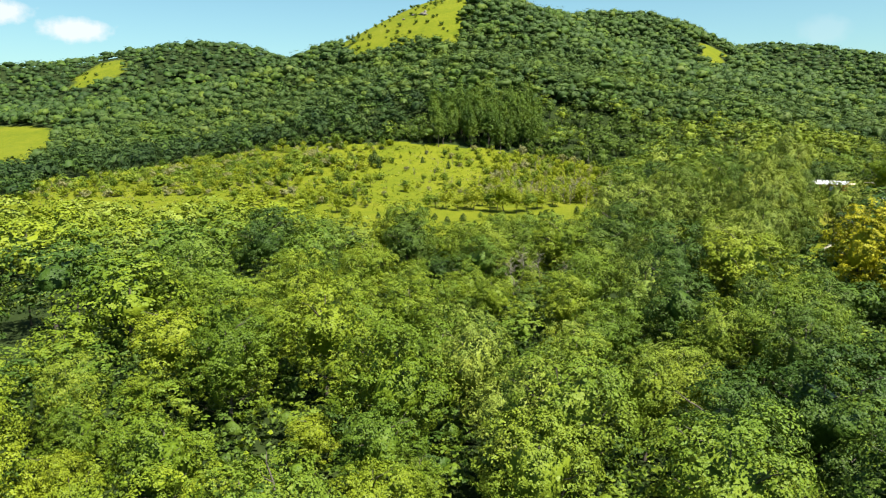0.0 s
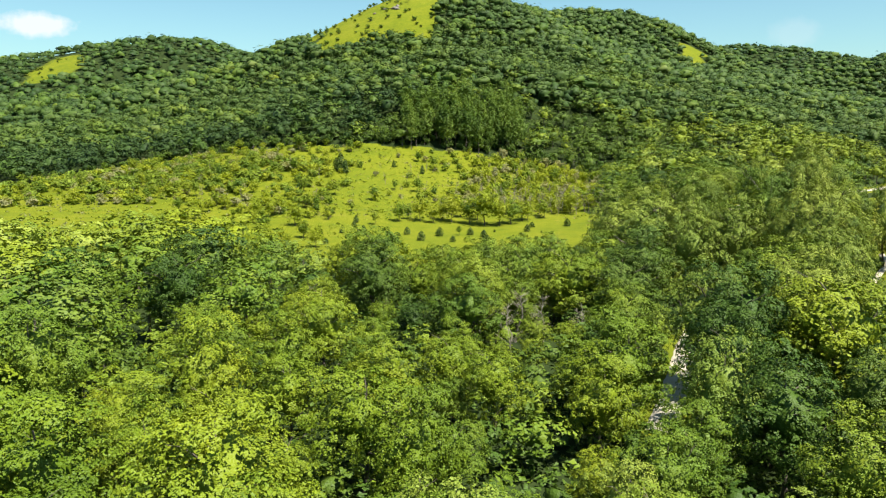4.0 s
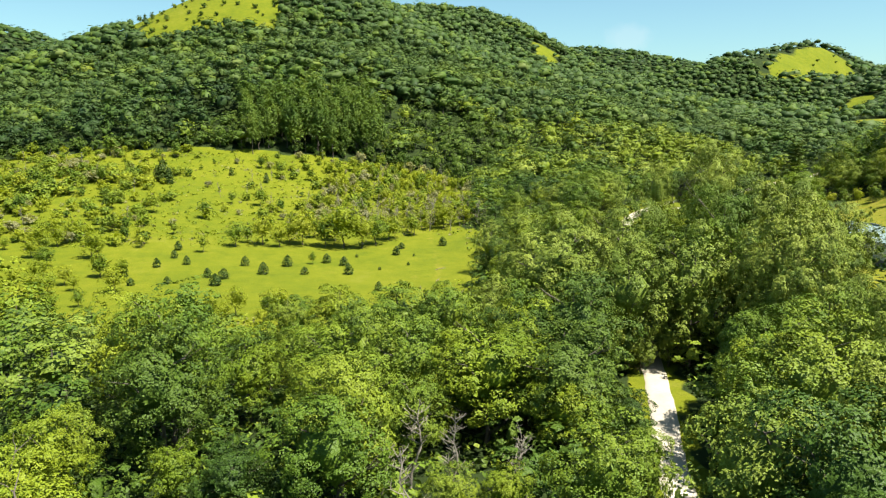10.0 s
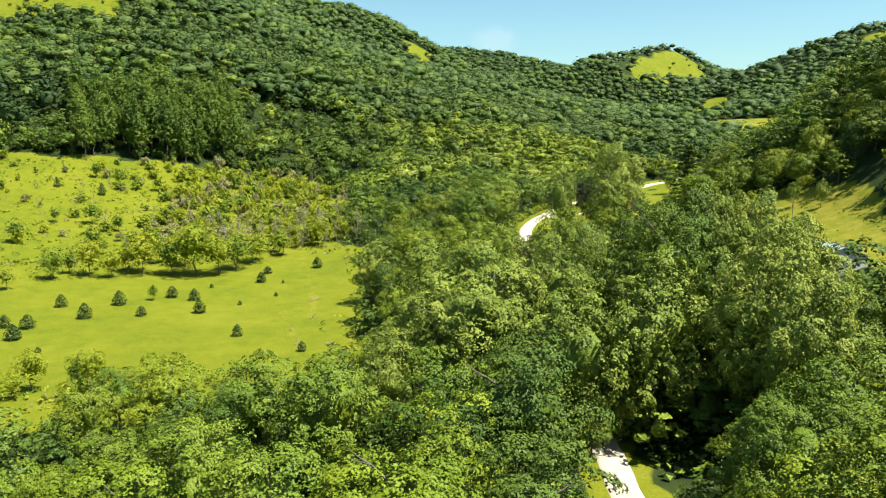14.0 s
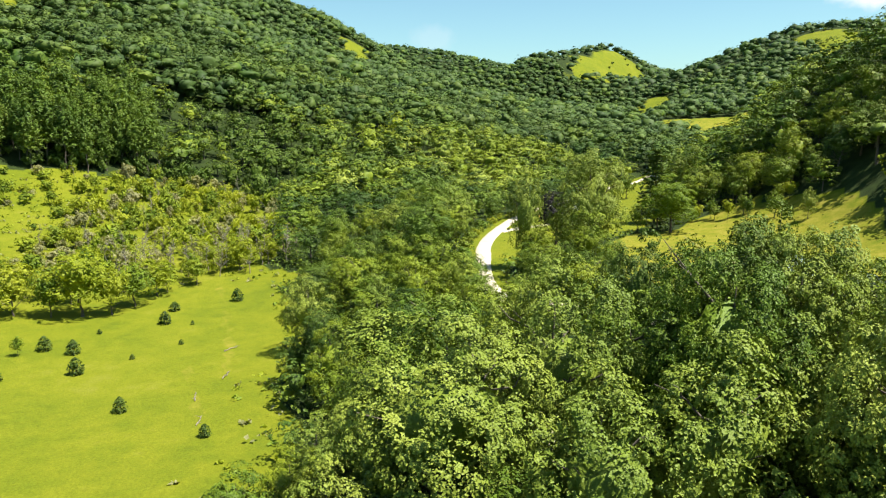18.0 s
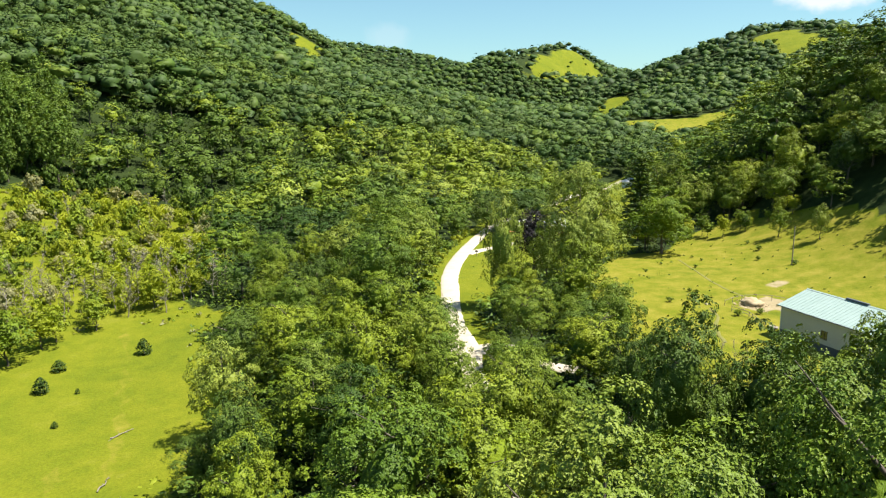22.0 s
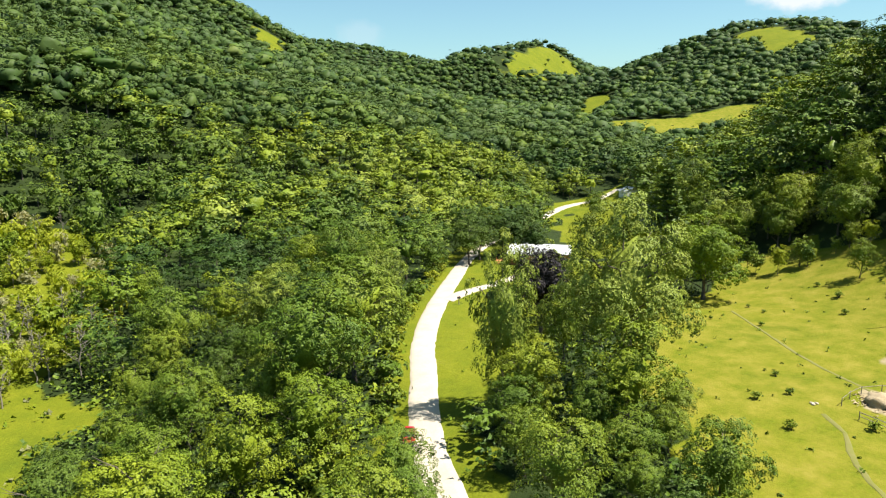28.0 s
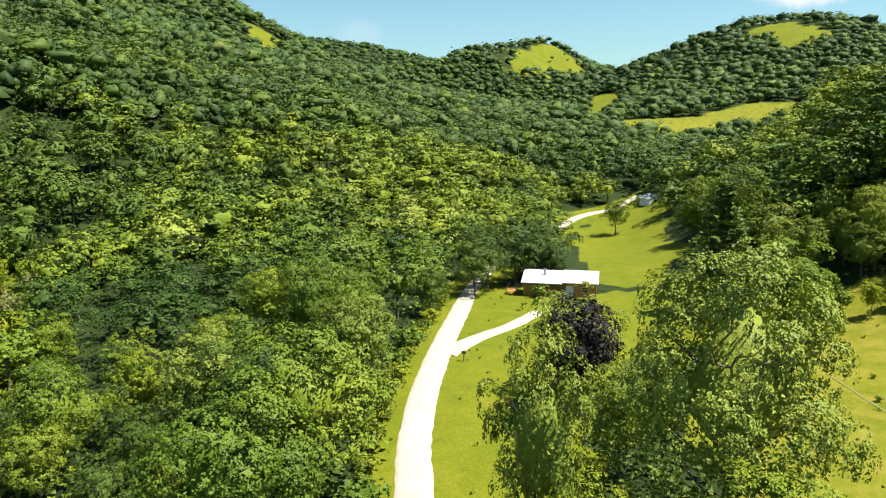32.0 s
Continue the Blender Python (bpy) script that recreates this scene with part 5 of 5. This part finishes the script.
# Fallen dead branches in the field.
for x, y, a in ((60.5, 334, 0.4), (55.5, 317, 1.0), (48, 308, 1.3), (46.5, 296, 1.1)):
    log = empty_thing("fallen_branch", "bare grey fallen branch lying in the grass", "branch", "fallen branches in the field")
    rr = np.random.default_rng(int(y))
    line = bent(rr, (-2.2, 0, 0.15), (2.2, 0.3, 0.2), 6, 0.05)
    child("limb", mesh_from("limb", *joined([tube(rr, line, np.linspace(0.12, 0.04, 6), 6)]), mats=[DEADWOOD], smooth=True), log)
    for k in range(4):
        child("twig", mesh_from("twig", *tube(rr, bent(rr, line[1 + k], line[1 + k] + rr.normal(size=3) * [0.7, 0.7, 0.2] + [0, 0, 0.4], 4), [0.05, 0.04, 0.03, 0.015], 4), mats=[DEADWOOD]), log)
    log.matrix_basis = Matrix.LocRotScale(at(x, y), Euler((0, 0, a)), (1, 1, 1))

# ---------------- shrubs and young trees of the open slopes ----------------
r4 = np.random.default_rng(21)


def make_shrub(name, label, group, leaf, seed, height=3.0, radius=1.7, boughs=10, tufts=7, per=6, size=0.27, stems=5):
    r = np.random.default_rng(seed)
    ob = empty_thing(name, label, "shrub", group)
    wood = []
    for k in range(stems):
        a = 6.28 * k / stems + r.uniform(-0.4, 0.4)
        wood.append(tube(r, bent(r, (0.1 * math.cos(a), 0.1 * math.sin(a), -0.2), (radius * 0.6 * math.cos(a), radius * 0.6 * math.sin(a), height * 0.8), 5, 0.05), np.linspace(0.06, 0.02, 5), 4))
    child("stems", mesh_from("stems", *joined(wood), mats=[BARK]), ob)
    core = inner_cards(r, boughs * 5, height, radius, 0.08, size * 1.8)
    child("foliage", mesh_from("foliage", *joined([crown_cards(r, height, radius, 0.08, boughs, tufts, per, size, sharp=0.3), core]), mats=[leaf]), ob)
    return proto(ob, height)


def make_juniper(seed, height=3.5, radius=1.3):
    r = np.random.default_rng(seed)
    ob = empty_thing("juniper_bush", "dark green bushy juniper standing alone in the meadow", "bush", "junipers in the mown field")
    n = 420
    z = r.uniform(0, 1, n) ** 1.2
    a = r.uniform(0, 6.28, n)
    rad = radius * (1 - z ** 2.0) ** 0.75 * (0.7 + 0.3 * np.minimum(1, z * 4)) * r.uniform(0.65, 1.12, n) + 0.1
    c = np.stack([np.cos(a) * rad, np.sin(a) * rad, 0.12 + z * height * 0.95], 1)
    nrm = unit(np.stack([np.cos(a), np.sin(a), 0.5 + z], 1) + r.normal(size=(n, 3)) * 0.5)
    child("trunk", mesh_from("trunk", *tube(r, [(0, 0, -0.2), (0, 0, height * 0.5), (0, 0, height * 0.9)], [0.1, 0.06, 0.02], 6), mats=[BARK]), ob)
    core = hull(r, radius * 0.7, height * 0.42, height * 0.48, 1, 9, 0.16, -0.9)
    child("foliage", mesh_from("foliage", *joined([leaf_cards(r, c, nrm, 0.34, 0.6, sharp=0.5), core]), mats=[LEAF_NEEDLE]), ob)
    return proto(ob, height)


JUNIPERS = [make_juniper(60 + k) for k in range(3)]
SPOTS = [(-32, 349), (-23, 352), (-15, 333), (-12, 322), (-26, 326), (-28, 362), (-28, 374), (2, 336), (-4, 349), (10, 347), (23.5, 351), (15, 334), (29, 346), (29, 332), (40, 337), (35, 307), (50, 361), (54, 372), (51, 343), (71, 374), (56, 357.5), (-6, 310), (-36, 325), (-40, 336), (-42, 350), (35, 359), (46, 289), (-10, 331)]
for k, (x, y) in enumerate(SPOTS):
    if k < 3:
        z = float(land(x, y))
        JUNIPERS[k].matrix_basis = Matrix.LocRotScale((x, y, z), None, (1, 1, 0.9))
    else:
        put(JUNIPERS[k % 3], x, y, None, 1.3 if k in (14, 18, 20, 21, 25) else r4.uniform(2.4, 4.4), r4.uniform(0.95, 1.4), r4.uniform(0, 6))

SLOPE_GROUP = "shrubs on the overgrown slope"
SHRUBS = [make_shrub("shrub", "yellow-green leafy shrub on the overgrown slope", SLOPE_GROUP, LEAF_SHRUB, 70 + k) for k in range(3)]
GREYS = [make_shrub("shrub", "greyish dry shrub on the overgrown slope", SLOPE_GROUP, LEAF_GREYSHRUB, 80 + k, per=4) for k in range(2)]
GREENS = [make_shrub("shrub", "dark green shrub on the overgrown slope", SLOPE_GROUP, LEAF_MID, 85 + k) for k in range(2)]
SNAGS = [proto(make_snag("dead_tree", "bare grey dead tree with thin branches", "dead trees on the overgrown slope", 90 + k), 11) for k in range(3)]
THIN = [proto(make_snag("young_tree", "spindly young tree with sparse leaves", "young trees on the overgrown slope", 95 + k, 10, 2.6, 14, LEAF_SHRUB), 10) for k in range(2)]
YOUNG = [proto(make_tree("young_tree", "young yellow-green tree on the overgrown slope", "young trees on the overgrown slope", leaf, 700 + k, 9, 3.0, 0.12, 16, 8, 6, 0.33, 0.1, limbs=4, lump=(0.28, 0.44)), 9) for k, leaf in enumerate((LEAF_LIGHT, LEAF_SHRUB, LEAF_MID, LEAF_LIGHT))]
POPLARS = [proto(make_tree("poplar_tree", "tall slender poplar in a dense grove at the wood's edge", "poplars at the wood's edge", LEAF_POPLAR, 720 + k, 24, 3.4, 0.16, 40, 7, 6, 0.46, 0.2, limbs=5, lump=(0.24, 0.4), point=0.45, flat=1.9), 24) for k in range(2)]
FIELDTREE = {"light": YOUNG[:1] + YOUNG[3:], "mid": YOUNG[2:3], "dark": YOUNG[2:3]}


def keep_first(proto_ob, x, y, tall, wide):
    z = float(land(x, y))
    s = tall / proto_ob["tall"]
    proto_ob.matrix_basis = Matrix.LocRotScale((x, y, z), None, (s * wide, s * wide, s))


sx, sy = r4.uniform(-250, 122, 1250), r4.uniform(375, 556, 1250)
ok = inside(SLOPE, sx, sy)
sx, sy = sx[ok], sy[ok]
openness = np.exp(-((sx + 16 - 0.1 * (sy - 460)) / 46) ** 2)
n_shrub = n_tree = 0
for x, y, o, u, q in zip(sx, sy, openness, r4.random(len(sx)), r4.random(len(sx))):
    if u < 0.84 * o or min((abs(x - a) + abs(y - b) for a, b, _ in taken), default=9) < 4:
        continue
    east = x > 15
    if q < 0.30:
        kind, tall, wide = SHRUBS, r4.uniform(2.2, 5.0), r4.uniform(0.9, 1.5)
    elif q < 0.46:
        kind, tall, wide = GREYS, r4.uniform(2.2, 5.5), r4.uniform(0.8, 1.2)
    elif q < 0.58:
        kind, tall, wide = GREENS, r4.uniform(2.0, 5.5), r4.uniform(0.7, 1.1)
    elif q < 0.72:
        kind, tall, wide = SNAGS, r4.uniform(5, 10) * (1.15 if east else 0.8), 1.0
    elif q < 0.86:
        kind, tall, wide = THIN, r4.uniform(5, 9.5) * (1.1 if east else 0.8), 1.1
    else:
        if n_tree > 84:
            continue
        n_tree += 1
        put(YOUNG[n_tree % len(YOUNG)], x, y, None, r4.uniform(6, 10), r4.uniform(0.9, 1.2), r4.uniform(0, 6))
        continue
    n_shrub += 1
    if n_shrub > 205:
        continue
    put(kind[n_shrub % len(kind)], x, y, None, tall, wide, r4.uniform(0, 6))
for k, ob in enumerate(SHRUBS + GREYS + GREENS + SNAGS + THIN + YOUNG):
    keep_first(ob, 20 + 5.5 * k, 440 + 6 * (k % 5) * 3, ob["tall"] * 0.9, 1)

# The thicket that fills the slope between them.
tx, ty = r4.uniform(-255, 124, 2300), r4.uniform(375, 572, 2300)
thin = np.exp(-((tx + 16 - 0.1 * (ty - 460)) / 46) ** 2)
slope = inside(SLOPE, tx, ty) & (r4.random(2300) > 0.95 * thin) & (r4.random(2300) < np.where(tx > 36, 0.8, 0.45 + 0.4 * (wobble(tx, ty, 22) > 0.1)))
rim = inside(SLOPE, tx, ty - 14) & ~inside(SLOPE, tx, ty - 1)
ok = slope | rim
tx, ty, rim = tx[ok], ty[ok], rim[ok]
tall = r4.uniform(2.0, 6.0, len(tx)) * np.where(tx > 36, 1.5, 0.95) + 2 * rim + 1.6 * ((tx < -55) & (ty > 425) & (ty < 505))
temps = []
for k in range(7):
    rr = np.random.default_rng(520 + k)
    temps.append(joined([inner_cards(rr, 16, 2.0, 1.1, 0.02, 0.5, 0.7), crown_cards(rr, 2.0, 1.1, 0.05, 9, 5, 5, 0.19, lump=(0.3, 0.48), sharp=0.3)]))
vs, fs, ms, n = [], [], [], 0
for x, y, h, edge in zip(tx, ty, tall, rim):
    tv, tf = temps[int(r4.integers(7))]
    w = h * (r4.uniform(0.26, 0.5) if x > 36 else r4.uniform(0.4, 0.72))
    vs.append(tv * [w, w, h / 2] + [x, y, float(land(x, y)) - 0.1])
    fs.append(tf + n)
    row = edge or (x < -55 and 425 < y < 505 and r4.random() < 0.6)
    ms.append(np.full(len(tf), 4 if edge else 3 if row else r4.choice([0, 1, 2, 3], p=[0.46, 0.2, 0.2, 0.14])))
    n += len(tv)
tagged(new("thicket", mesh_from("thicket", np.concatenate(vs), np.concatenate(fs), [LEAF_SHRUB, LEAF_GREYSHRUB, LEAF_LIGHT, LEAF_MID, LEAF_DARK], np.concatenate(ms))), "dense mixed thicket of yellow-green and greyish shrubs", "thicket", kind="stuff")

# Single trees of the field edge and of the slope.
for x, y, tall, wide, kind in ((18.5, 349, 5.5, 0.9, "light"), (-19, 370, 8, 1.0, "light"), (-4, 385, 8.5, 1.0, "mid"), (55, 392, 10, 1.2, "light"), (64, 396, 10, 1.2, "light"), (-79, 531, 14, 1.2, "mid"), (-110, 440, 9, 1.3, "mid"), (-95, 455, 9, 1.2, "dark"), (-125, 462, 10, 1.3, "mid"), (-80, 470, 8.5, 1.2, "mid"), (-140, 480, 10, 1.2, "dark"), (-66, 448, 8, 1.2, "mid"), (-150, 450, 9, 1.2, "light"), (-105, 490, 9, 1.2, "mid"), (-128, 430, 8, 1.2, "light"), (10, 440, 8, 1.0, "mid"), (28, 452, 9, 1.0, "mid"), (-12, 452, 7, 1.0, "mid"), (36, 424, 9, 1.0, "mid"), (20, 418, 8, 1.0, "light"), (5, 408, 7, 1.0, "light"), (48, 444, 9, 1.1, "mid"), (-32, 398, 6, 1.0, "mid")):
    put(FIELDTREE[kind][int(x) % len(FIELDTREE[kind])], x, y, None, tall, wide, x, "yellow-green tree at the edge of the field" if kind == "light" else "green tree at the edge of the slope")

# Broad yellow-green bushes at the foot of the slope and over the neglected west end of the field.
BUSHES = [proto(make_tree("field_bush", "broad yellow-green bushy tree at the foot of the slope", "bushy trees round the field", LEAF_SHRUB if k else LEAF_LIGHT, 760 + k, 10, 3.7, 0.1, 20, 10, 8, 0.27, 0.14, limbs=6, lump=(0.26, 0.42), flat=0.95), 10) for k in range(3)]
rows = [(-8, 379, 10), (2, 381, 12), (8, 378, 9.5), (25, 377, 13), (32, 375, 15), (39, 374, 14.5), (45, 380, 12.5), (17, 381, 12), (12, 386, 9), (30, 388, 12), (52, 388, 9), (22, 394, 10), (64, 402, 9), (80, 408, 10), (72, 414, 9)]
rows += [(r4.uniform(-118, -38), r4.uniform(290, 394), r4.uniform(4.5, 8)) for k in range(58)]
rows += [(r4.uniform(-230, -120), r4.uniform(275, 330), r4.uniform(4, 8)) for k in range(18)]
rows += [(r4.uniform(-40, 10), r4.uniform(262, 284), r4.uniform(4, 7)) for k in range(14)]
for k, (x, y, tall) in enumerate(rows):
    if k < 3:
        keep_first(BUSHES[k], x, y, tall, 1.1)
    else:
        put(BUSHES[k % 3], x, y, None, tall, r4.uniform(0.9, 1.3), r4.uniform(0, 6), "" if k < 15 else "low yellow-green bushy tree on the overgrown field")
# Dark cedars in the open strip.
for x, y, tall in ((-46, 484, 12.5), (-43, 481, 9), (-49, 486, 8.5), (-14, 500, 5), (4, 492, 6)):
    put(JUNIPERS[0], x, y, None, tall, 0.72, x, "dark green conical cedar on the grassy slope")
# Slender grey-stemmed trees at the dense eastern end of the slope.
for k in range(46):
    x, y = 44 + 60 * ((k * 0.618) % 1) + r4.uniform(-2, 2), 402 + 42 * (k / 46) + r4.uniform(-3, 3)
    put((THIN + SNAGS)[k % 5], x, y, None, r4.uniform(8, 13), 1.2, r4.uniform(0, 6), "slender grey-stemmed tree with sparse leaves on the slope")
# Protos of the wild wood stand among it.
for k, ob in enumerate(sum((KINDS[q] for q in ("mid", "dark", "light", "grey")), [])):
    x, y = 30 + 13 * (k % 5) + 4 * (k % 2), -58 + 13 * (k // 5)
    keep_first(ob, x, y, 17 + k % 4, 0.85)

for ob, x, y, tall in zip(KINDS["big"], (92, 78, 106), (206, 172, 222), (34, 27, 31)):
    keep_first(ob, x, y, tall, 0.75)

for k, (x, y, tall) in enumerate(((20, 184, 13), (25, 180, 12), (29, 174, 11), (33, 178, 10), (22, 174, 10), (17.6, 171, 12), (15, 178, 11))):
    put(SNAGS[k % 3], x, y, None, tall, 1.25, k, "bare dead tree standing among the valley trees")

for k, (x, y, tall) in enumerate(((138.7, 297.7, 5.5), (141, 299, 5), (137, 300, 6), (150, 283, 6.5), (152, 280, 5.5), (155, 284, 5), (149, 279, 6))):
    put(SNAGS[k % 3], x, y, None, tall, 0.9, k, "bare pale dead sapling at the edge of the pasture")

# Leafy edge of the wood along the gravel road.
edge_line = smooth_line(ROAD, 4.2)
for k, ((x0, y0), (x1, y1)) in enumerate(zip(edge_line, edge_line[1:])):
    if 318 < y0 < 445:
        d = math.hypot(x1 - x0, y1 - y0)
        off = r4.uniform(4.9, 6.8)
        x, y = x0 - (y1 - y0) / d * off, y0 + (x1 - x0) / d * off
        if math.hypot(x - 128.3, y - 340.2) > 5.5:
            put((GREENS + SHRUBS[:1])[k % 3], x, y, None, r4.uniform(2.4, 5.5), r4.uniform(0.9, 1.3), k, "leafy green shrub at the edge of the gravel road")

put(GREENS[0], 225.5, 428.3, None, 4.2, 1.2, 1, "round green shrub beside the house wall")

# Low growth under the trees beside the parked car.
for k, (x, y, tall) in enumerate(((117, 336, 7), (119, 329, 6.5), (115, 330, 7), (117.5, 343, 7), (113, 336, 9), (112, 327, 9))):
    put(YOUNG[2 if k % 3 else 1], x, y, None, tall, 1.35, k, "young green tree in the thicket beside the gravel road")

# Young growth along the far edge of the pasture.
for k in range(16):
    f = k / 15
    x, y = 243 + 32 * f + r4.uniform(-3, 3), 377 - 42 * f + r4.uniform(-3, 3)
    if math.hypot(x - 243.5, y - 387.5) > 9:
        put(FIELDTREE["mid"][0] if k % 3 else YOUNG[1], x, y, None, r4.uniform(5, 10), r4.uniform(0.8, 1.2), k, "young green tree at the shady edge of the pasture")

# A grove of tall poplars on the edge of the wood.
for k in range(86):
    x, y = -4 + 80 * ((k * 0.618) % 1) + r4.normal() * 3, 537 + 46 * (k / 85) + 8 * ((k * 0.618) % 1) + r4.uniform(-2, 2)
    if k < 2:
        keep_first(POPLARS[k], x, y, 27, 1)
    else:
        put(POPLARS[k % 2], x, y, None, r4.uniform(20, 29) + 4 * wobble(x, y, 7), r4.uniform(1.0, 1.5), r4.uniform(0, 6))

# Tall weeds, brush and bramble over the slope and along the edges: too many to count.
bx, by = r4.uniform(-260, 130, 9000), r4.uniform(262, 560, 9000)
rough = inside(SLOPE, bx, by) & (r4.random(9000) < 0.75)
edge = inside(FIELD, bx, by) & ~inside([(-120, 300), (0, 284), (30, 272), (46, 286), (56, 310), (70, 334), (84, 392), (40, 402), (0, 380), (-100, 372)], bx, by) & (r4.random(9000) < 0.5)
sel = rough | edge
bx, by = bx[sel], by[sel]
cards, size = 7, r4.uniform(0.5, 1.5, len(bx))
c = np.stack([bx, by, land(bx, by) + 0.3 * size], 1)[:, None] + r4.normal(size=(len(bx), cards, 3)) * size[:, None, None] * [0.55, 0.55, 0.3]
v, f = leaf_cards(r4, c.reshape(-1, 3), unit(r4.normal(size=(len(bx) * cards, 3)) * 0.6 + [0, 0, 0.8]), 0.7, 0.7, sharp=0.3)
tone = np.repeat(r4.choice([0, 1, 2], len(bx), p=[0.55, 0.25, 0.2]), cards * 2)
tagged(new("brush", mesh_from("brush", v, f, [LEAF_SHRUB, LEAF_GREYSHRUB, LEAF_LIGHT], tone)), "low yellow-green brush and tall weeds on the slope", "brush", kind="stuff")

# Tufts and low weeds in the pasture and along the verges.
px, py = r4.uniform(140, 275, 1500), r4.uniform(240, 440, 1500)
sel = (inside(PASTURE, px, py) | inside(LAWN, px, py)) & (r4.random(1500) < 0.35) & (np.hypot(px - 176, py - 282) > 16)
px, py = px[sel], py[sel]
size = r4.uniform(0.15, 0.5, len(px)) ** 1.0
c = np.stack([px, py, land(px, py) + 0.4 * size], 1)[:, None] + r4.normal(size=(len(px), 9, 3)) * size[:, None, None] * [0.5, 0.5, 0.4]
v, f = leaf_cards(r4, c.reshape(-1, 3), unit(r4.normal(size=(len(px) * 9, 3)) * 0.7 + [0, 0, 0.6]), 0.34, 0.6, sharp=0.4)
tagged(new("weeds", mesh_from("weeds", v, f, [LEAF_MID])), "scattered green weeds in the grazed pasture", "weeds", kind="stuff")
for k, (x, y, tall) in enumerate(((229.5, 319, 1.6), (240, 337, 2.0), (231, 331, 1.4), (184, 316, 1.3), (178, 318, 1.5), (190, 322, 1.2), (186, 300, 1.6), (181, 302, 1.8), (172, 309, 1.6), (200, 345, 1.0), (215, 340, 1.1), (212, 350, 0.9), (224, 345, 0.9), (226, 350, 1.0), (246, 345, 1.2))):
    put(GREENS[k % 2], x, y, None, tall, 1.2, k, "small dark green bush in the grazed pasture")

RUST = leaf_material("leaf_rust", (0.10, 0.035, 0.010), (0.17, 0.062, 0.018), (0.24, 0.11, 0.035))
rusty = make_shrub("shrub", "rust-brown withered shrub under the trees", "", RUST, 89, 3.4, 2.4, 12, 8, 7, 0.26)
rusty.matrix_basis = Matrix.Translation(at(148, 319.3))
stones = empty_thing("stone_pile", "small pile of pale stones lying in the pasture", "stones")
rr = np.random.default_rng(46)
for k in range(6):
    v, f = hull(rr, rr.uniform(0.25, 0.5), rr.uniform(0.2, 0.32), 0.1, 1, 5, 0.1, -0.9)
    rock = child("stone", mesh_from("stone", v, f, [GRAVEL]), stones)
    rock.location = (rr.uniform(-0.9, 0.9), rr.uniform(-0.5, 0.5), 0)
stones.matrix_basis = Matrix.Translation(at(183.4, 312))

# Limestone outcrop on the bald summit.
crag = empty_thing("rock_outcrop", "grey limestone outcrop on the grassy summit", "rock")
rr = np.random.default_rng(44)
for k in range(7):
    v, f = hull(rr, rr.uniform(3, 7), rr.uniform(1.6, 3.2), 0.0, 2, 8, 0.09, -0.8)
    rock = child("boulder", mesh_from("boulder", v, f, [ROCK]), crag)
    rock.location = (rr.uniform(-16, 16), rr.uniform(-6, 6), 0)
    rock.location.z = float(land(-33 + rock.location.x, 945 + rock.location.y) - land(-33, 945))
crag.matrix_basis = Matrix.Translation(at(-33, 945))

# Scattered brush and single trees on the bald hilltops.
for k in range(80):
    x, y = r4.uniform(-110, 36), r4.uniform(855, 1010)
    if inside(BALD, x, y):
        put(GREENS[k % 2], x, y, None, r4.uniform(2.5, 6), 1.2, k, "dark green brush on the bald hilltop")
for k, (x, y) in enumerate(((-118, 935), (-112, 925), (-104, 918), (-122, 948), (24, 868), (-8, 960))):
    put(KINDS["dark"][k % 3], x, y, None, 10 + k % 3, 0.8, k, "dark tree standing alone on the bald hilltop")

for poly, count in ((KNOLL_BALD, 26), (EAST_BALD, 22), (WEST_BALD, 10)):
    lo, hi = np.min(poly, axis=0), np.max(poly, axis=0)
    for k in range(count * 3):
        x, y = r4.uniform(lo[0], hi[0]), r4.uniform(lo[1], hi[1])
        if inside(poly, x, y) and k % 2:
            put(GREENS[k % 2], x, y, None, r4.uniform(3, 8), 1.3, k, "dark green brush on the bald hilltop")

# Fair-weather clouds, far off: flat sheets that glow in place of sunlight.
for label, x, y, z, w, h, mat in (("small white cloud low over the hills", -1912, 3851, 545, 225, 85, CLOUD), ("small white cloud low over the hills", -2260, 3686, 620, 250, 90, CLOUD), ("white fair-weather cloud over the eastern hills", 3800, 2384, 715, 330, 120, CLOUD), ("thin wisp of cloud over the far ridge", 2060, 3970, 540, 170, 110, CLOUD_THIN)):
    ob = new("cloud", mesh_from("cloud", [(-1, 0, -1), (1, 0, -1), (1, 0, 1), (-1, 0, 1)], [[0, 1, 2, 3]], [mat]))
    ob.matrix_basis = Matrix.LocRotScale((x, y, z), Euler((0, 0, -math.atan2(x, y))), (w, 1, h))
    tagged(ob, label, "cloud", kind="structure")
